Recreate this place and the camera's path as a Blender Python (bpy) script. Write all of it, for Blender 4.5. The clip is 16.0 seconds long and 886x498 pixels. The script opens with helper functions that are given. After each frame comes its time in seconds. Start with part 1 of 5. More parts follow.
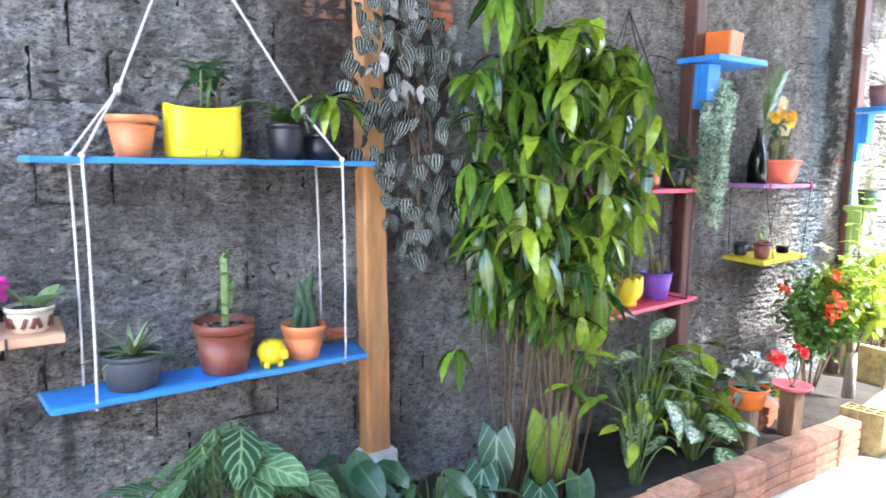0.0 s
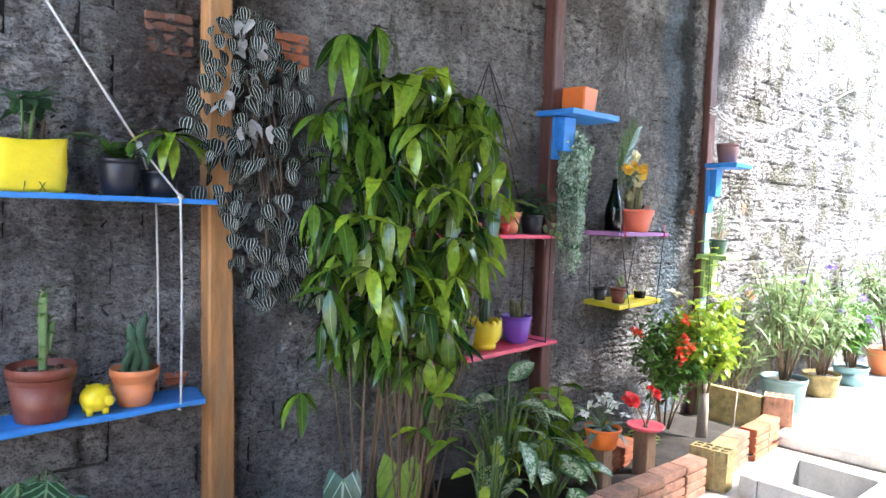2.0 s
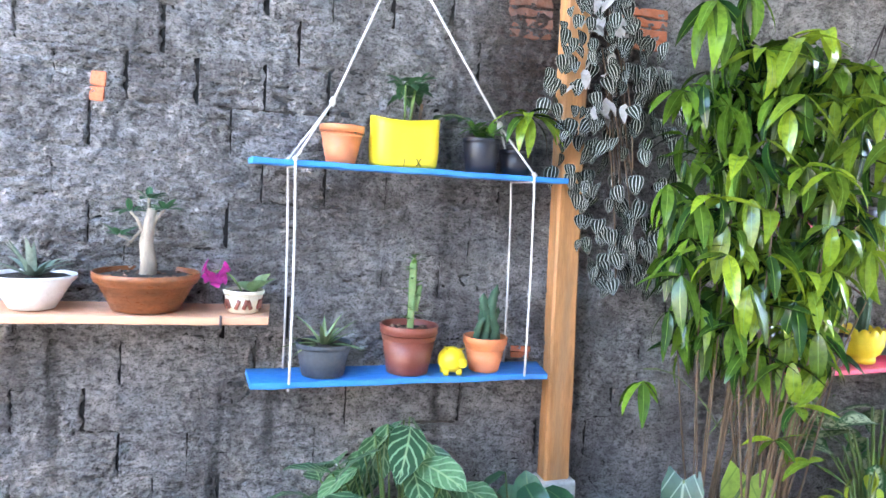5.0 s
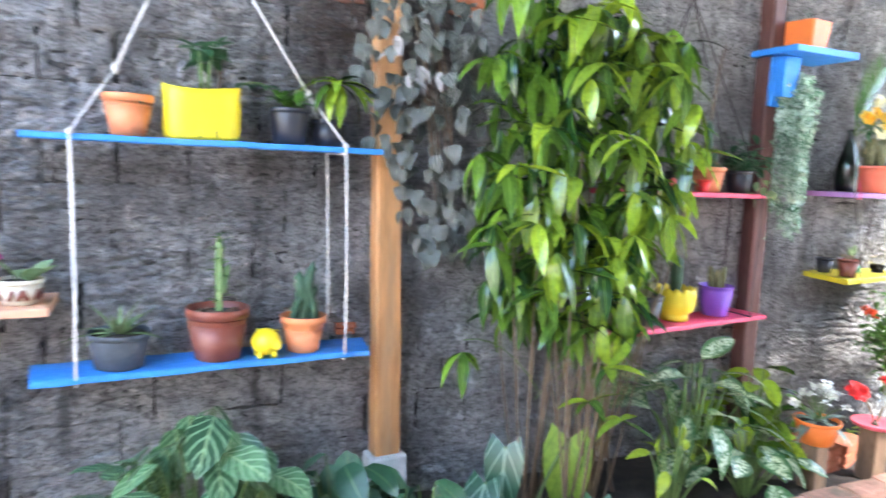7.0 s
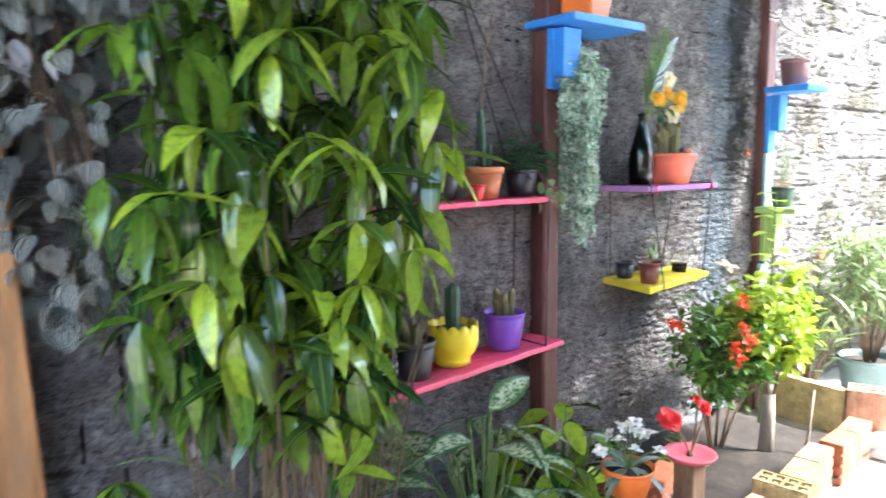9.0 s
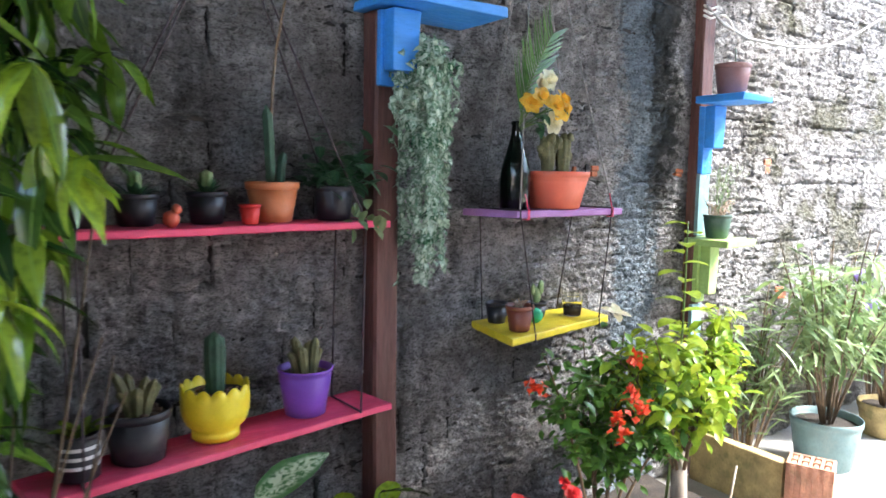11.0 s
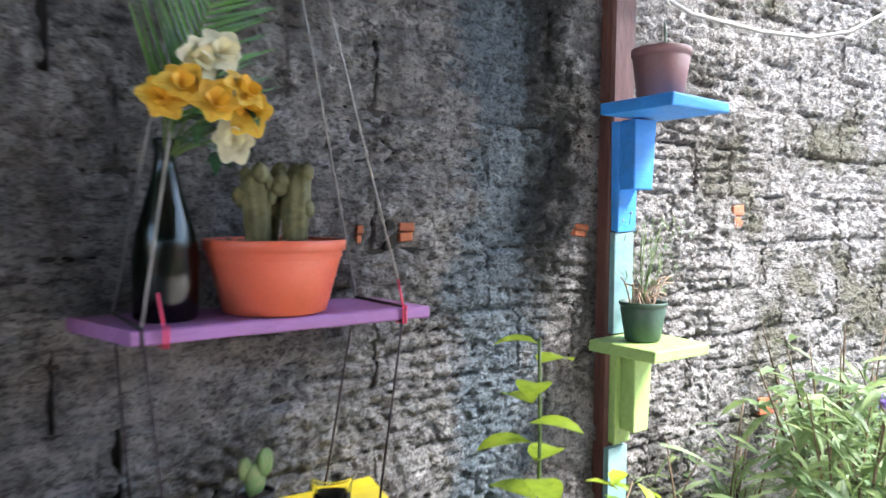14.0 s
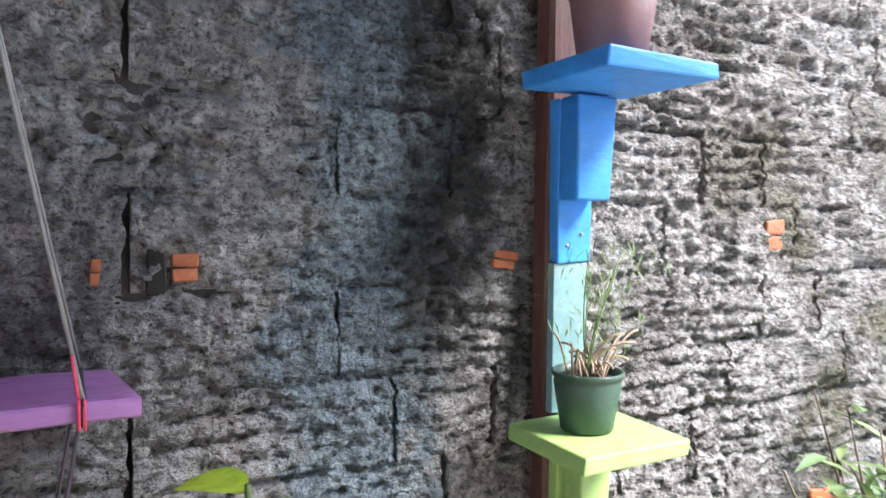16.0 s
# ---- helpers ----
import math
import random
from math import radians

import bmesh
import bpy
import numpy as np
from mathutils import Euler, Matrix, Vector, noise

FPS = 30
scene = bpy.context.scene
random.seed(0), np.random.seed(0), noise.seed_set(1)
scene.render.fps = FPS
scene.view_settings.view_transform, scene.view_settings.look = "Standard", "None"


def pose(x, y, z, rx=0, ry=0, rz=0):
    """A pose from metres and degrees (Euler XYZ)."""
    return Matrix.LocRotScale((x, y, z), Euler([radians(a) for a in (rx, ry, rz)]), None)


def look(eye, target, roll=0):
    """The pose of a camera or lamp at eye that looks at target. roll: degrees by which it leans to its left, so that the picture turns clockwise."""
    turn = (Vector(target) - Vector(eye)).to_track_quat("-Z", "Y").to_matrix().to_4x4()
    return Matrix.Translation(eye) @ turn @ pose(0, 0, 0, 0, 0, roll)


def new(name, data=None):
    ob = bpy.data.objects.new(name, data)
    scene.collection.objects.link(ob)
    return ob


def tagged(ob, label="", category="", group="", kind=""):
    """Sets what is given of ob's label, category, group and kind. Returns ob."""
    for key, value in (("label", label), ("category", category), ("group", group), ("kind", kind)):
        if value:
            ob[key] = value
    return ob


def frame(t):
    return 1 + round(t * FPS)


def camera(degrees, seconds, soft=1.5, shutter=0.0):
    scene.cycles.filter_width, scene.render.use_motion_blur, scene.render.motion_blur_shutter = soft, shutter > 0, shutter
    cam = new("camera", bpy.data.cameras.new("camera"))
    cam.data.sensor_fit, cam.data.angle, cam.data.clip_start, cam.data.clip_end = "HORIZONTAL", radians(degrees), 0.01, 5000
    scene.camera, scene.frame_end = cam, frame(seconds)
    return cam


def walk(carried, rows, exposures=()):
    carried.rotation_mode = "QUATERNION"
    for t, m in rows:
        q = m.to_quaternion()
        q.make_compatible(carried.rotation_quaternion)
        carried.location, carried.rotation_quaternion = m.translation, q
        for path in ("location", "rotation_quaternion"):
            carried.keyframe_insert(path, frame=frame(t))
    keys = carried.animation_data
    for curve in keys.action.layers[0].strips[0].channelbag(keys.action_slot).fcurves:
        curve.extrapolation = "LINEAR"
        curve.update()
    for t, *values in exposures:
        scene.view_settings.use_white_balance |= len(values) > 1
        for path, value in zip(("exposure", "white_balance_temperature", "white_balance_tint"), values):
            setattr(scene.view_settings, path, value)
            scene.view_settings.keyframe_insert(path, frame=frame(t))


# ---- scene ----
cam = camera(64.1, 16.0, shutter=0.5)
PATH = [
    (0, (0.128, -2.33, 1.348), (1.245, -0.69, 1.1), 1.0),
    (0.5, (0.185, -2.391, 1.348), (1.367, -0.791, 1.14), 0.9),
    (1, (0.222, -2.423, 1.349), (1.489, -0.886, 1.166), 1.3),
    (1.5, (0.258, -2.449, 1.343), (1.55, -0.93, 1.196), 1.3),
    (2, (0.284, -2.453, 1.333), (1.617, -0.966, 1.226), 2.2),
    (2.5, (0.304, -2.45, 1.337), (1.61, -0.938, 1.242), 3.2),
    (3, (0.306, -2.445, 1.339), (1.57, -0.897, 1.261), 3.8),
    (3.5, (0.293, -2.4, 1.325), (1.411, -0.748, 1.176), 6.0),
    (4, (0.258, -2.378, 1.307), (1.095, -0.57, 1.128), 6.3),
    (4.2, (0.222, -2.337, 1.305), (0.958, -0.487, 1.129), 5.6),
    (6.3, (0.417, -2.469, 1.202), (0.886, -0.53, 1.059), 2.7),
    (6.5, (0.436, -2.464, 1.211), (0.987, -0.547, 1.061), 2.6),
    (7, (0.496, -2.379, 1.29), (1.34, -0.58, 1.063), 2.4),
    (7.5, (0.601, -2.22, 1.302), (1.682, -0.554, 1.065), 1.2),
    (8, (0.802, -2.147, 1.293), (1.966, -0.542, 1.029), 0.1),
    (8.5, (1.032, -2.079, 1.33), (2.12, -0.423, 1.06), 1.0),
    (9, (1.178, -1.912, 1.367), (2.414, -0.36, 1.117), -0.5),
    (9.2, (1.239, -1.874, 1.368), (2.52, -0.358, 1.117), -1.2),
    (11.3, (2.156, -1.876, 1.367), (3.308, -0.252, 1.181), 2.2),
    (11.5, (2.241, -1.926, 1.365), (3.319, -0.248, 1.206), 3.2),
    (12, (2.387, -1.911, 1.376), (3.484, -0.243, 1.259), 2.8),
    (12.5, (2.576, -1.781, 1.41), (3.702, -0.132, 1.287), 3.2),
    (13, (2.842, -1.673, 1.404), (3.918, 0.009, 1.304), 1.8),
    (13.5, (3.1, -1.528, 1.416), (4.117, 0.191, 1.316), 1.9),
    (14, (3.324, -1.316, 1.43), (4.496, 0.301, 1.333), 0.6),
    (14.5, (3.565, -1.177, 1.436), (4.634, 0.51, 1.345), 0.9),
    (15, (3.801, -1.112, 1.422), (4.757, 0.642, 1.315), 0.7),
    (15.5, (3.93, -1.053, 1.433), (4.989, 0.642, 1.346), -0.3),
    (16, (4.021, -1.089, 1.466), (4.959, 0.676, 1.38), 0.6),
]
walk(cam, [(t, look(eye, target, roll)) for t, eye, target, roll in PATH], [(0, 4.9), (1, 4.67), (2, 4.18), (3, 4.18), (4, 5.08), (6.5, 5.18), (8, 4.85), (9.2, 4.6), (11.5, 3.9), (13, 4.02), (14, 3.58), (16, 3.36)])

# ---- light ----
world = bpy.data.worlds.new("sky")
scene.world = world
world.use_nodes = True
wn = world.node_tree
sky = wn.nodes.new("ShaderNodeTexSky")
sky.sky_type, sky.sun_disc = "NISHITA", False
SUN_EL, SUN_AZ = 46.0, 42.0
sky.sun_elevation, sky.sun_rotation = radians(SUN_EL), radians(SUN_AZ)
sky.dust_density, sky.air_density = 3.0, 1.2
wn.nodes["Background"].inputs["Strength"].default_value = 0.15
wn.links.new(sky.outputs[0], wn.nodes["Background"].inputs["Color"])
sun = new("sun", bpy.data.lights.new("sun", "SUN"))
sun.data.energy, sun.data.angle, sun.data.color = 1.8, radians(20), (1.0, 0.98, 0.95)
SUN_DIR = Vector((math.sin(radians(SUN_AZ)) * math.cos(radians(SUN_EL)), math.cos(radians(SUN_AZ)) * math.cos(radians(SUN_EL)) * -1, math.sin(radians(SUN_EL))))
sun.matrix_world = look(SUN_DIR * 20, (0, 0, 0))

# ---- materials ----
RNG = random.Random(7)


def nodes_of(m):
    m.use_nodes = True
    return m.node_tree, m.node_tree.nodes, m.node_tree.links


def ramp(nt, pairs):
    r = nt.nodes.new("ShaderNodeValToRGB")
    e = r.color_ramp.elements
    while len(e) < len(pairs):
        e.new(0.5)
    for k, (p, c) in enumerate(pairs):
        e[k].position, e[k].color = p, (*c, 1) if len(c) == 3 else c
    return r


def tex(nt, kind, scale, detail=4.0, rough=0.6, vec=None):
    n = nt.nodes.new("ShaderNodeTexNoise" if kind == "noise" else "ShaderNodeTexVoronoi")
    n.inputs["Scale"].default_value = scale
    if kind == "noise":
        n.inputs["Detail"].default_value, n.inputs["Roughness"].default_value = detail, rough
    if vec is not None:
        nt.links.new(vec, n.inputs["Vector"])
    return n


def mixc(nt, a, b, fac, mode="MIX"):
    m = nt.nodes.new("ShaderNodeMix")
    m.data_type, m.blend_type = "RGBA", mode
    for sock, val in ((m.inputs[0], fac), (m.inputs[6], a), (m.inputs[7], b)):
        if isinstance(val, bpy.types.NodeSocket):
            nt.links.new(val, sock)
        elif isinstance(val, (int, float)):
            sock.default_value = val
        else:
            sock.default_value = (*val, 1)
    return m.outputs[2]


def math_node(nt, op, a, b=0.0, c=0.0):
    m = nt.nodes.new("ShaderNodeMath")
    m.operation = op
    for sock, val in zip(m.inputs, (a, b, c)):
        if isinstance(val, bpy.types.NodeSocket):
            nt.links.new(val, sock)
        else:
            sock.default_value = val
    return m.outputs[0]


def map_range(nt, v, a, b, c=0.0, d=1.0):
    m = nt.nodes.new("ShaderNodeMapRange")
    m.interpolation_type = "SMOOTHSTEP"
    nt.links.new(v, m.inputs[0])
    for k, val in enumerate((a, b, c, d)):
        m.inputs[k + 1].default_value = val
    return m.outputs[0]


def place(nt):
    return nt.nodes.new("ShaderNodeNewGeometry").outputs["Position"]


def surface(name, col, rough=0.6, vary=0.25, scale=12.0, fine=90.0, bump=0.15, metal=0.0, spec=0.5, dirt=None, dirt_amount=0.3, rand=0.0, stretch=(1, 1, 1), local=False):
    """A paint, clay, wood or plastic surface: two scales of tone, grain relief and optional stains."""
    m = bpy.data.materials.new(name)
    nt, ns, ls = nodes_of(m)
    b = ns["Principled BSDF"]
    vec = ns.new("ShaderNodeTexCoord").outputs["Object"] if local else place(nt)
    mp = ns.new("ShaderNodeMapping")
    mp.inputs["Scale"].default_value = stretch
    ls.new(vec, mp.inputs["Vector"])
    vec = mp.outputs[0]
    big, small = tex(nt, "noise", scale, 4, 0.6, vec), tex(nt, "noise", fine, 5, 0.7, vec)
    lo, hi = [c * (1 - vary) for c in col], [min(1, c * (1 + vary)) for c in col]
    r1 = ramp(nt, ((0.3, lo), (0.7, hi)))
    ls.new(big.outputs["Fac"], r1.inputs[0])
    c = mixc(nt, r1.outputs[0], [x * (1 - vary * 1.2) for x in col], map_range(nt, small.outputs["Fac"], 0.45, 0.75, 0, 0.7))
    if dirt is not None:
        st = tex(nt, "noise", scale * 0.6, 6, 0.7, vec)
        c = mixc(nt, c, dirt, map_range(nt, st.outputs["Fac"], 0.48, 0.68, 0, dirt_amount))
    if rand:
        oi = ns.new("ShaderNodeObjectInfo")
        hs = ns.new("ShaderNodeHueSaturation")
        ls.new(c, hs.inputs["Color"])
        ls.new(map_range(nt, oi.outputs["Random"], 0, 1, 1 - rand, 1 + rand), hs.inputs["Value"])
        c = hs.outputs[0]
    ls.new(c, b.inputs["Base Color"])
    ls.new(map_range(nt, small.outputs["Fac"], 0.3, 0.7, max(0.05, rough - 0.1), min(1, rough + 0.12)), b.inputs["Roughness"])
    b.inputs["Metallic"].default_value, b.inputs["Specular IOR Level"].default_value = metal, spec
    bp = ns.new("ShaderNodeBump")
    bp.inputs["Strength"].default_value, bp.inputs["Distance"].default_value = bump, 0.004
    ls.new(small.outputs["Fac"], bp.inputs["Height"])
    ls.new(bp.outputs[0], b.inputs["Normal"])
    return m


def masonry():
    """Rough cement render smeared over hollow bricks, with rain streaks and a blue-green damp stain."""
    m = bpy.data.materials.new("cement_render")
    nt, ns, ls = nodes_of(m)
    b = ns["Principled BSDF"]
    pos = place(nt)
    sep = ns.new("ShaderNodeSeparateXYZ")
    ls.new(pos, sep.inputs[0])
    X, Z = sep.outputs[0], sep.outputs[2]
    blot, mid = tex(nt, "noise", 2.2, 5, 0.65, pos), tex(nt, "noise", 17, 7, 0.75, pos)
    mp = ns.new("ShaderNodeMapping")
    mp.inputs["Scale"].default_value = (9, 9, 1.1)
    ls.new(pos, mp.inputs["Vector"])
    streak = tex(nt, "noise", 1.0, 5, 0.6, mp.outputs[0])
    r = ramp(nt, ((0.3, (0.17, 0.16, 0.156)), (0.48, (0.46, 0.44, 0.435)), (0.68, (0.74, 0.715, 0.71))))
    ls.new(mid.outputs["Fac"], r.inputs[0])
    c = mixc(nt, r.outputs[0], (0.2, 0.185, 0.18), map_range(nt, blot.outputs["Fac"], 0.44, 0.62, 0, 0.75))
    c = mixc(nt, c, (0.06, 0.058, 0.056), map_range(nt, streak.outputs["Fac"], 0.55, 0.72, 0, 0.75))
    # pale limewash bloom
    c = mixc(nt, c, (0.5, 0.49, 0.48), map_range(nt, streak.outputs["Fac"], 0.42, 0.30, 0, 0.4))
    # damp stain beside the third post, ragged by noise
    wob = math_node(nt, "MULTIPLY_ADD", blot.outputs["Fac"], 0.5, -0.25)
    xs = math_node(nt, "ADD", X, wob)
    wob2 = math_node(nt, "MULTIPLY_ADD", mid.outputs["Fac"], 0.3, -0.15)
    xs = math_node(nt, "ADD", xs, wob2)
    band = math_node(nt, "MULTIPLY", map_range(nt, xs, 4.26, 4.36), map_range(nt, xs, 4.62, 4.52))
    c = mixc(nt, c, (0.20, 0.27, 0.33), math_node(nt, "MULTIPLY", band, 0.8))
    soot = math_node(nt, "MULTIPLY", map_range(nt, xs, 4.42, 4.56), map_range(nt, xs, 4.72, 4.62))
    soot = math_node(nt, "MULTIPLY", soot, map_range(nt, Z, 1.0, 1.35))
    c = mixc(nt, c, (0.03, 0.034, 0.032), math_node(nt, "MULTIPLY", soot, 0.9))
    # moss and damp low on the far stretch
    c = mixc(nt, c, (0.17, 0.17, 0.08), math_node(nt, "MULTIPLY", map_range(nt, blot.outputs["Fac"], 0.5, 0.62, 0, 0.5), map_range(nt, X, 4.9, 5.6)))
    # rust-coloured patches left of the timber post
    rust = math_node(nt, "MULTIPLY", map_range(nt, X, 0.85, 1.15), map_range(nt, X, 1.85, 1.5))
    rust = math_node(nt, "MULTIPLY", rust, map_range(nt, Z, 1.3, 1.65))
    c = mixc(nt, c, (0.075, 0.045, 0.034), math_node(nt, "MULTIPLY", rust, map_range(nt, mid.outputs["Fac"], 0.35, 0.6, 0.45, 0.9)))
    # dark speckle: the grain's tiny shadows put into the colour
    spec = tex(nt, "noise", 125, 4, 0.75, pos)
    c = mixc(nt, c, (0.035, 0.032, 0.03), map_range(nt, spec.outputs["Fac"], 0.5, 0.64, 0, 0.75))
    # stretched dark blotches: shade of the pits painted in, with some dirt
    mp4 = ns.new("ShaderNodeMapping")
    mp4.inputs["Scale"].default_value = (34, 34, 78)
    mp4.inputs["Rotation"].default_value = (0, radians(12), 0)
    ls.new(pos, mp4.inputs["Vector"])
    pit = tex(nt, "noise", 1.0, 6, 0.72, mp4.outputs[0])
    c = mixc(nt, c, (0.04, 0.037, 0.036), map_range(nt, pit.outputs["Fac"], 0.48, 0.68, 0, 0.75))
    oi = ns.new("ShaderNodeObjectInfo")
    hs = ns.new("ShaderNodeHueSaturation")
    ls.new(c, hs.inputs["Color"])
    ls.new(map_range(nt, oi.outputs["Random"], 0, 1, 0.985, 1.015), hs.inputs["Value"])
    ls.new(hs.outputs[0], b.inputs["Base Color"])
    b.inputs["Roughness"].default_value, b.inputs["Specular IOR Level"].default_value = 0.93, 0.25
    lump, crumb, grit = tex(nt, "noise", 24, 6, 0.68, pos), tex(nt, "voronoi", 46, vec=pos), tex(nt, "noise", 85, 5, 0.75, pos)
    warp = ns.new("ShaderNodeVectorMath")
    warp.operation = "MULTIPLY_ADD"
    ls.new(lump.outputs["Color"], warp.inputs[0])
    warp.inputs[1].default_value = (0.05, 0.05, 0.05)
    ls.new(pos, warp.inputs[2])
    ls.new(warp.outputs[0], crumb.inputs["Vector"])
    mp2 = ns.new("ShaderNodeMapping")
    mp2.inputs["Scale"].default_value = (16, 16, 44)
    mp2.inputs["Rotation"].default_value = (0, radians(28), 0)
    ls.new(pos, mp2.inputs["Vector"])
    trowel = tex(nt, "noise", 1.0, 5, 0.62, mp2.outputs[0])
    h = math_node(nt, "MULTIPLY_ADD", grit.outputs["Fac"], 0.7, math_node(nt, "MULTIPLY", lump.outputs["Fac"], 1.2))
    h = math_node(nt, "MULTIPLY_ADD", trowel.outputs["Fac"], 1.1, h)
    h = math_node(nt, "MULTIPLY_ADD", crumb.outputs["Distance"], -0.45, h)
    mp3 = ns.new("ShaderNodeMapping")
    mp3.inputs["Scale"].default_value = (3.5, 3.5, 30)
    ls.new(pos, mp3.inputs["Vector"])
    ridge = tex(nt, "noise", 1.0, 4, 0.6, mp3.outputs[0])
    h = math_node(nt, "MULTIPLY_ADD", ridge.outputs["Fac"], 0.9, h)
    bp = ns.new("ShaderNodeBump")
    bp.inputs["Strength"].default_value, bp.inputs["Distance"].default_value = 1.0, 0.05
    ls.new(h, bp.inputs["Height"])
    ls.new(bp.outputs[0], b.inputs["Normal"])
    return m


def leafy(name, c1, c2, rough=0.35, rib=None, stripes=None, glow=0.3, blotch=None, by="object", skew=1.0, gloss=0.5):
    """A leaf: two tones by leaf, a paler midrib, optional pale stripes or blotches, light through it."""
    m = bpy.data.materials.new(name)
    nt, ns, ls = nodes_of(m)
    b = ns["Principled BSDF"]
    if by == "object":
        rnd = ns.new("ShaderNodeObjectInfo").outputs["Random"]
    else:
        rnd = ns.new("ShaderNodeNewGeometry").outputs["Random Per Island"]
    c = mixc(nt, c1, c2, math_node(nt, "POWER", rnd, skew))
    uv = ns.new("ShaderNodeUVMap")
    sep = ns.new("ShaderNodeSeparateXYZ")
    ls.new(uv.outputs[0], sep.inputs[0])
    off = math_node(nt, "ABSOLUTE", math_node(nt, "SUBTRACT", sep.outputs[0], 0.5))
    pos = place(nt)
    n = tex(nt, "noise", 45, 4, 0.6, pos)
    c = mixc(nt, c, [x * 0.55 for x in c1], map_range(nt, n.outputs["Fac"], 0.4, 0.75, 0, 0.55))
    if stripes:
        col, count, lean, thick = stripes
        w = off if lean is None else math_node(nt, "MULTIPLY_ADD", off, -lean, sep.outputs[1])
        w = math_node(nt, "FRACT", math_node(nt, "MULTIPLY", w, count))
        w = math_node(nt, "ABSOLUTE", math_node(nt, "SUBTRACT", w, 0.5))
        c = mixc(nt, c, col, map_range(nt, w, 0.5 - thick, 0.5 - thick * 0.5, 0, 0.9))
    if blotch:
        bn = tex(nt, "noise", 70, 3, 0.6, pos)
        inner = map_range(nt, off, 0.42, 0.2, 0, 1)
        c = mixc(nt, c, blotch, math_node(nt, "MULTIPLY", inner, map_range(nt, bn.outputs["Fac"], 0.42, 0.55, 0, 0.9)))
    if rib:
        c = mixc(nt, c, rib, map_range(nt, off, 0.045, 0.015, 0, 0.8))
    ls.new(c, b.inputs["Base Color"])
    b.inputs["Roughness"].default_value = rough
    b.inputs["Specular IOR Level"].default_value = gloss
    tr = ns.new("ShaderNodeBsdfTranslucent")
    ls.new(mixc(nt, c, (1.0, 1.0, 0.3), 0.25, "MULTIPLY"), tr.inputs["Color"])
    mx = ns.new("ShaderNodeMixShader")
    mx.inputs[0].default_value = glow
    ls.new(b.outputs[0], mx.inputs[1])
    ls.new(tr.outputs[0], mx.inputs[2])
    ls.new(mx.outputs[0], ns["Material Output"].inputs["Surface"])
    return m


def glassy(name, col, rough=0.05, ior=1.45):
    m = bpy.data.materials.new(name)
    nt, ns, ls = nodes_of(m)
    b = ns["Principled BSDF"]
    b.inputs["Base Color"].default_value = (*col, 1)
    b.inputs["Transmission Weight"].default_value = 1.0
    b.inputs["Roughness"].default_value, b.inputs["IOR"].default_value = rough, ior
    n = tex(nt, "noise", 40, 3, 0.6, place(nt))
    ls.new(map_range(nt, n.outputs["Fac"], 0.4, 0.7, rough, rough + 0.12), b.inputs["Roughness"])
    return m


# near-black colour that stands for the shade inside a broken brick
HOLLOW = surface("shadowed_hollow", (0.012, 0.01, 0.009), 0.95, 0.3, 20, 120, 0.5)
WALL = masonry()
RUST = surface("rust_brown_clay", (0.16, 0.07, 0.045), 0.9, 0.4, 18, 110, 0.5, dirt=(0.12, 0.1, 0.09), dirt_amount=0.7)
MORTAR = surface("mortar_joint", (0.045, 0.042, 0.04), 0.95, 0.4, 20, 120, 0.6)
CLAY = surface("red_clay_brick", (0.42, 0.13, 0.06), 0.85, 0.35, 14, 110, 0.5, dirt=(0.2, 0.16, 0.13), dirt_amount=0.5, rand=0.2)
CLAY_PALE = surface("weathered_clay_brick", (0.40, 0.2, 0.13), 0.88, 0.35, 14, 100, 0.5, dirt=(0.13, 0.12, 0.07), dirt_amount=0.7, rand=0.25)
CLAY_MOSS = surface("mossy_yellow_brick", (0.36, 0.27, 0.12), 0.9, 0.35, 14, 100, 0.5, dirt=(0.1, 0.11, 0.04), dirt_amount=0.7, rand=0.2)
CONCRETE = surface("pale_concrete", (0.5, 0.48, 0.45), 0.85, 0.25, 2.5, 70, 0.4, dirt=(0.22, 0.2, 0.17), dirt_amount=0.6)
SOIL = surface("dark_soil", (0.022, 0.016, 0.012), 0.95, 0.5, 16, 120, 1.0, dirt=(0.07, 0.05, 0.036), dirt_amount=0.5)
PLASTER = surface("plain_render", (0.5, 0.48, 0.45), 0.85, 0.12, 2.0, 60, 0.3)
# dark brown for the added south wall, so it throws back little light
UNSEEN_DARK = surface("unseen_wall_dark", (0.16, 0.13, 0.11), 0.8, 0.12, 2.0, 60, 0.3)
ROOFING = surface("fibre_cement", (0.1, 0.095, 0.09), 0.85, 0.2, 3.0, 60, 0.3)
OAK = surface("orange_timber", (0.46, 0.22, 0.085), 0.6, 0.3, 10, 60, 0.35, dirt=(0.3, 0.2, 0.12), dirt_amount=0.5, stretch=(3, 3, 0.35))
REDWOOD = surface("dark_red_timber", (0.10, 0.035, 0.028), 0.6, 0.4, 10, 60, 0.35, dirt=(0.2, 0.12, 0.09), dirt_amount=0.35, stretch=(3, 3, 0.35))
STUMPWOOD = surface("weathered_stump", (0.22, 0.13, 0.075), 0.8, 0.35, 14, 70, 0.5, dirt=(0.08, 0.06, 0.04), dirt_amount=0.5, stretch=(2, 2, 0.4))
BLUE = surface("blue_paint", (0.03, 0.22, 0.62), 0.5, 0.16, 9, 70, 0.25, dirt=(0.1, 0.25, 0.5), dirt_amount=0.35, stretch=(0.5, 2, 2))
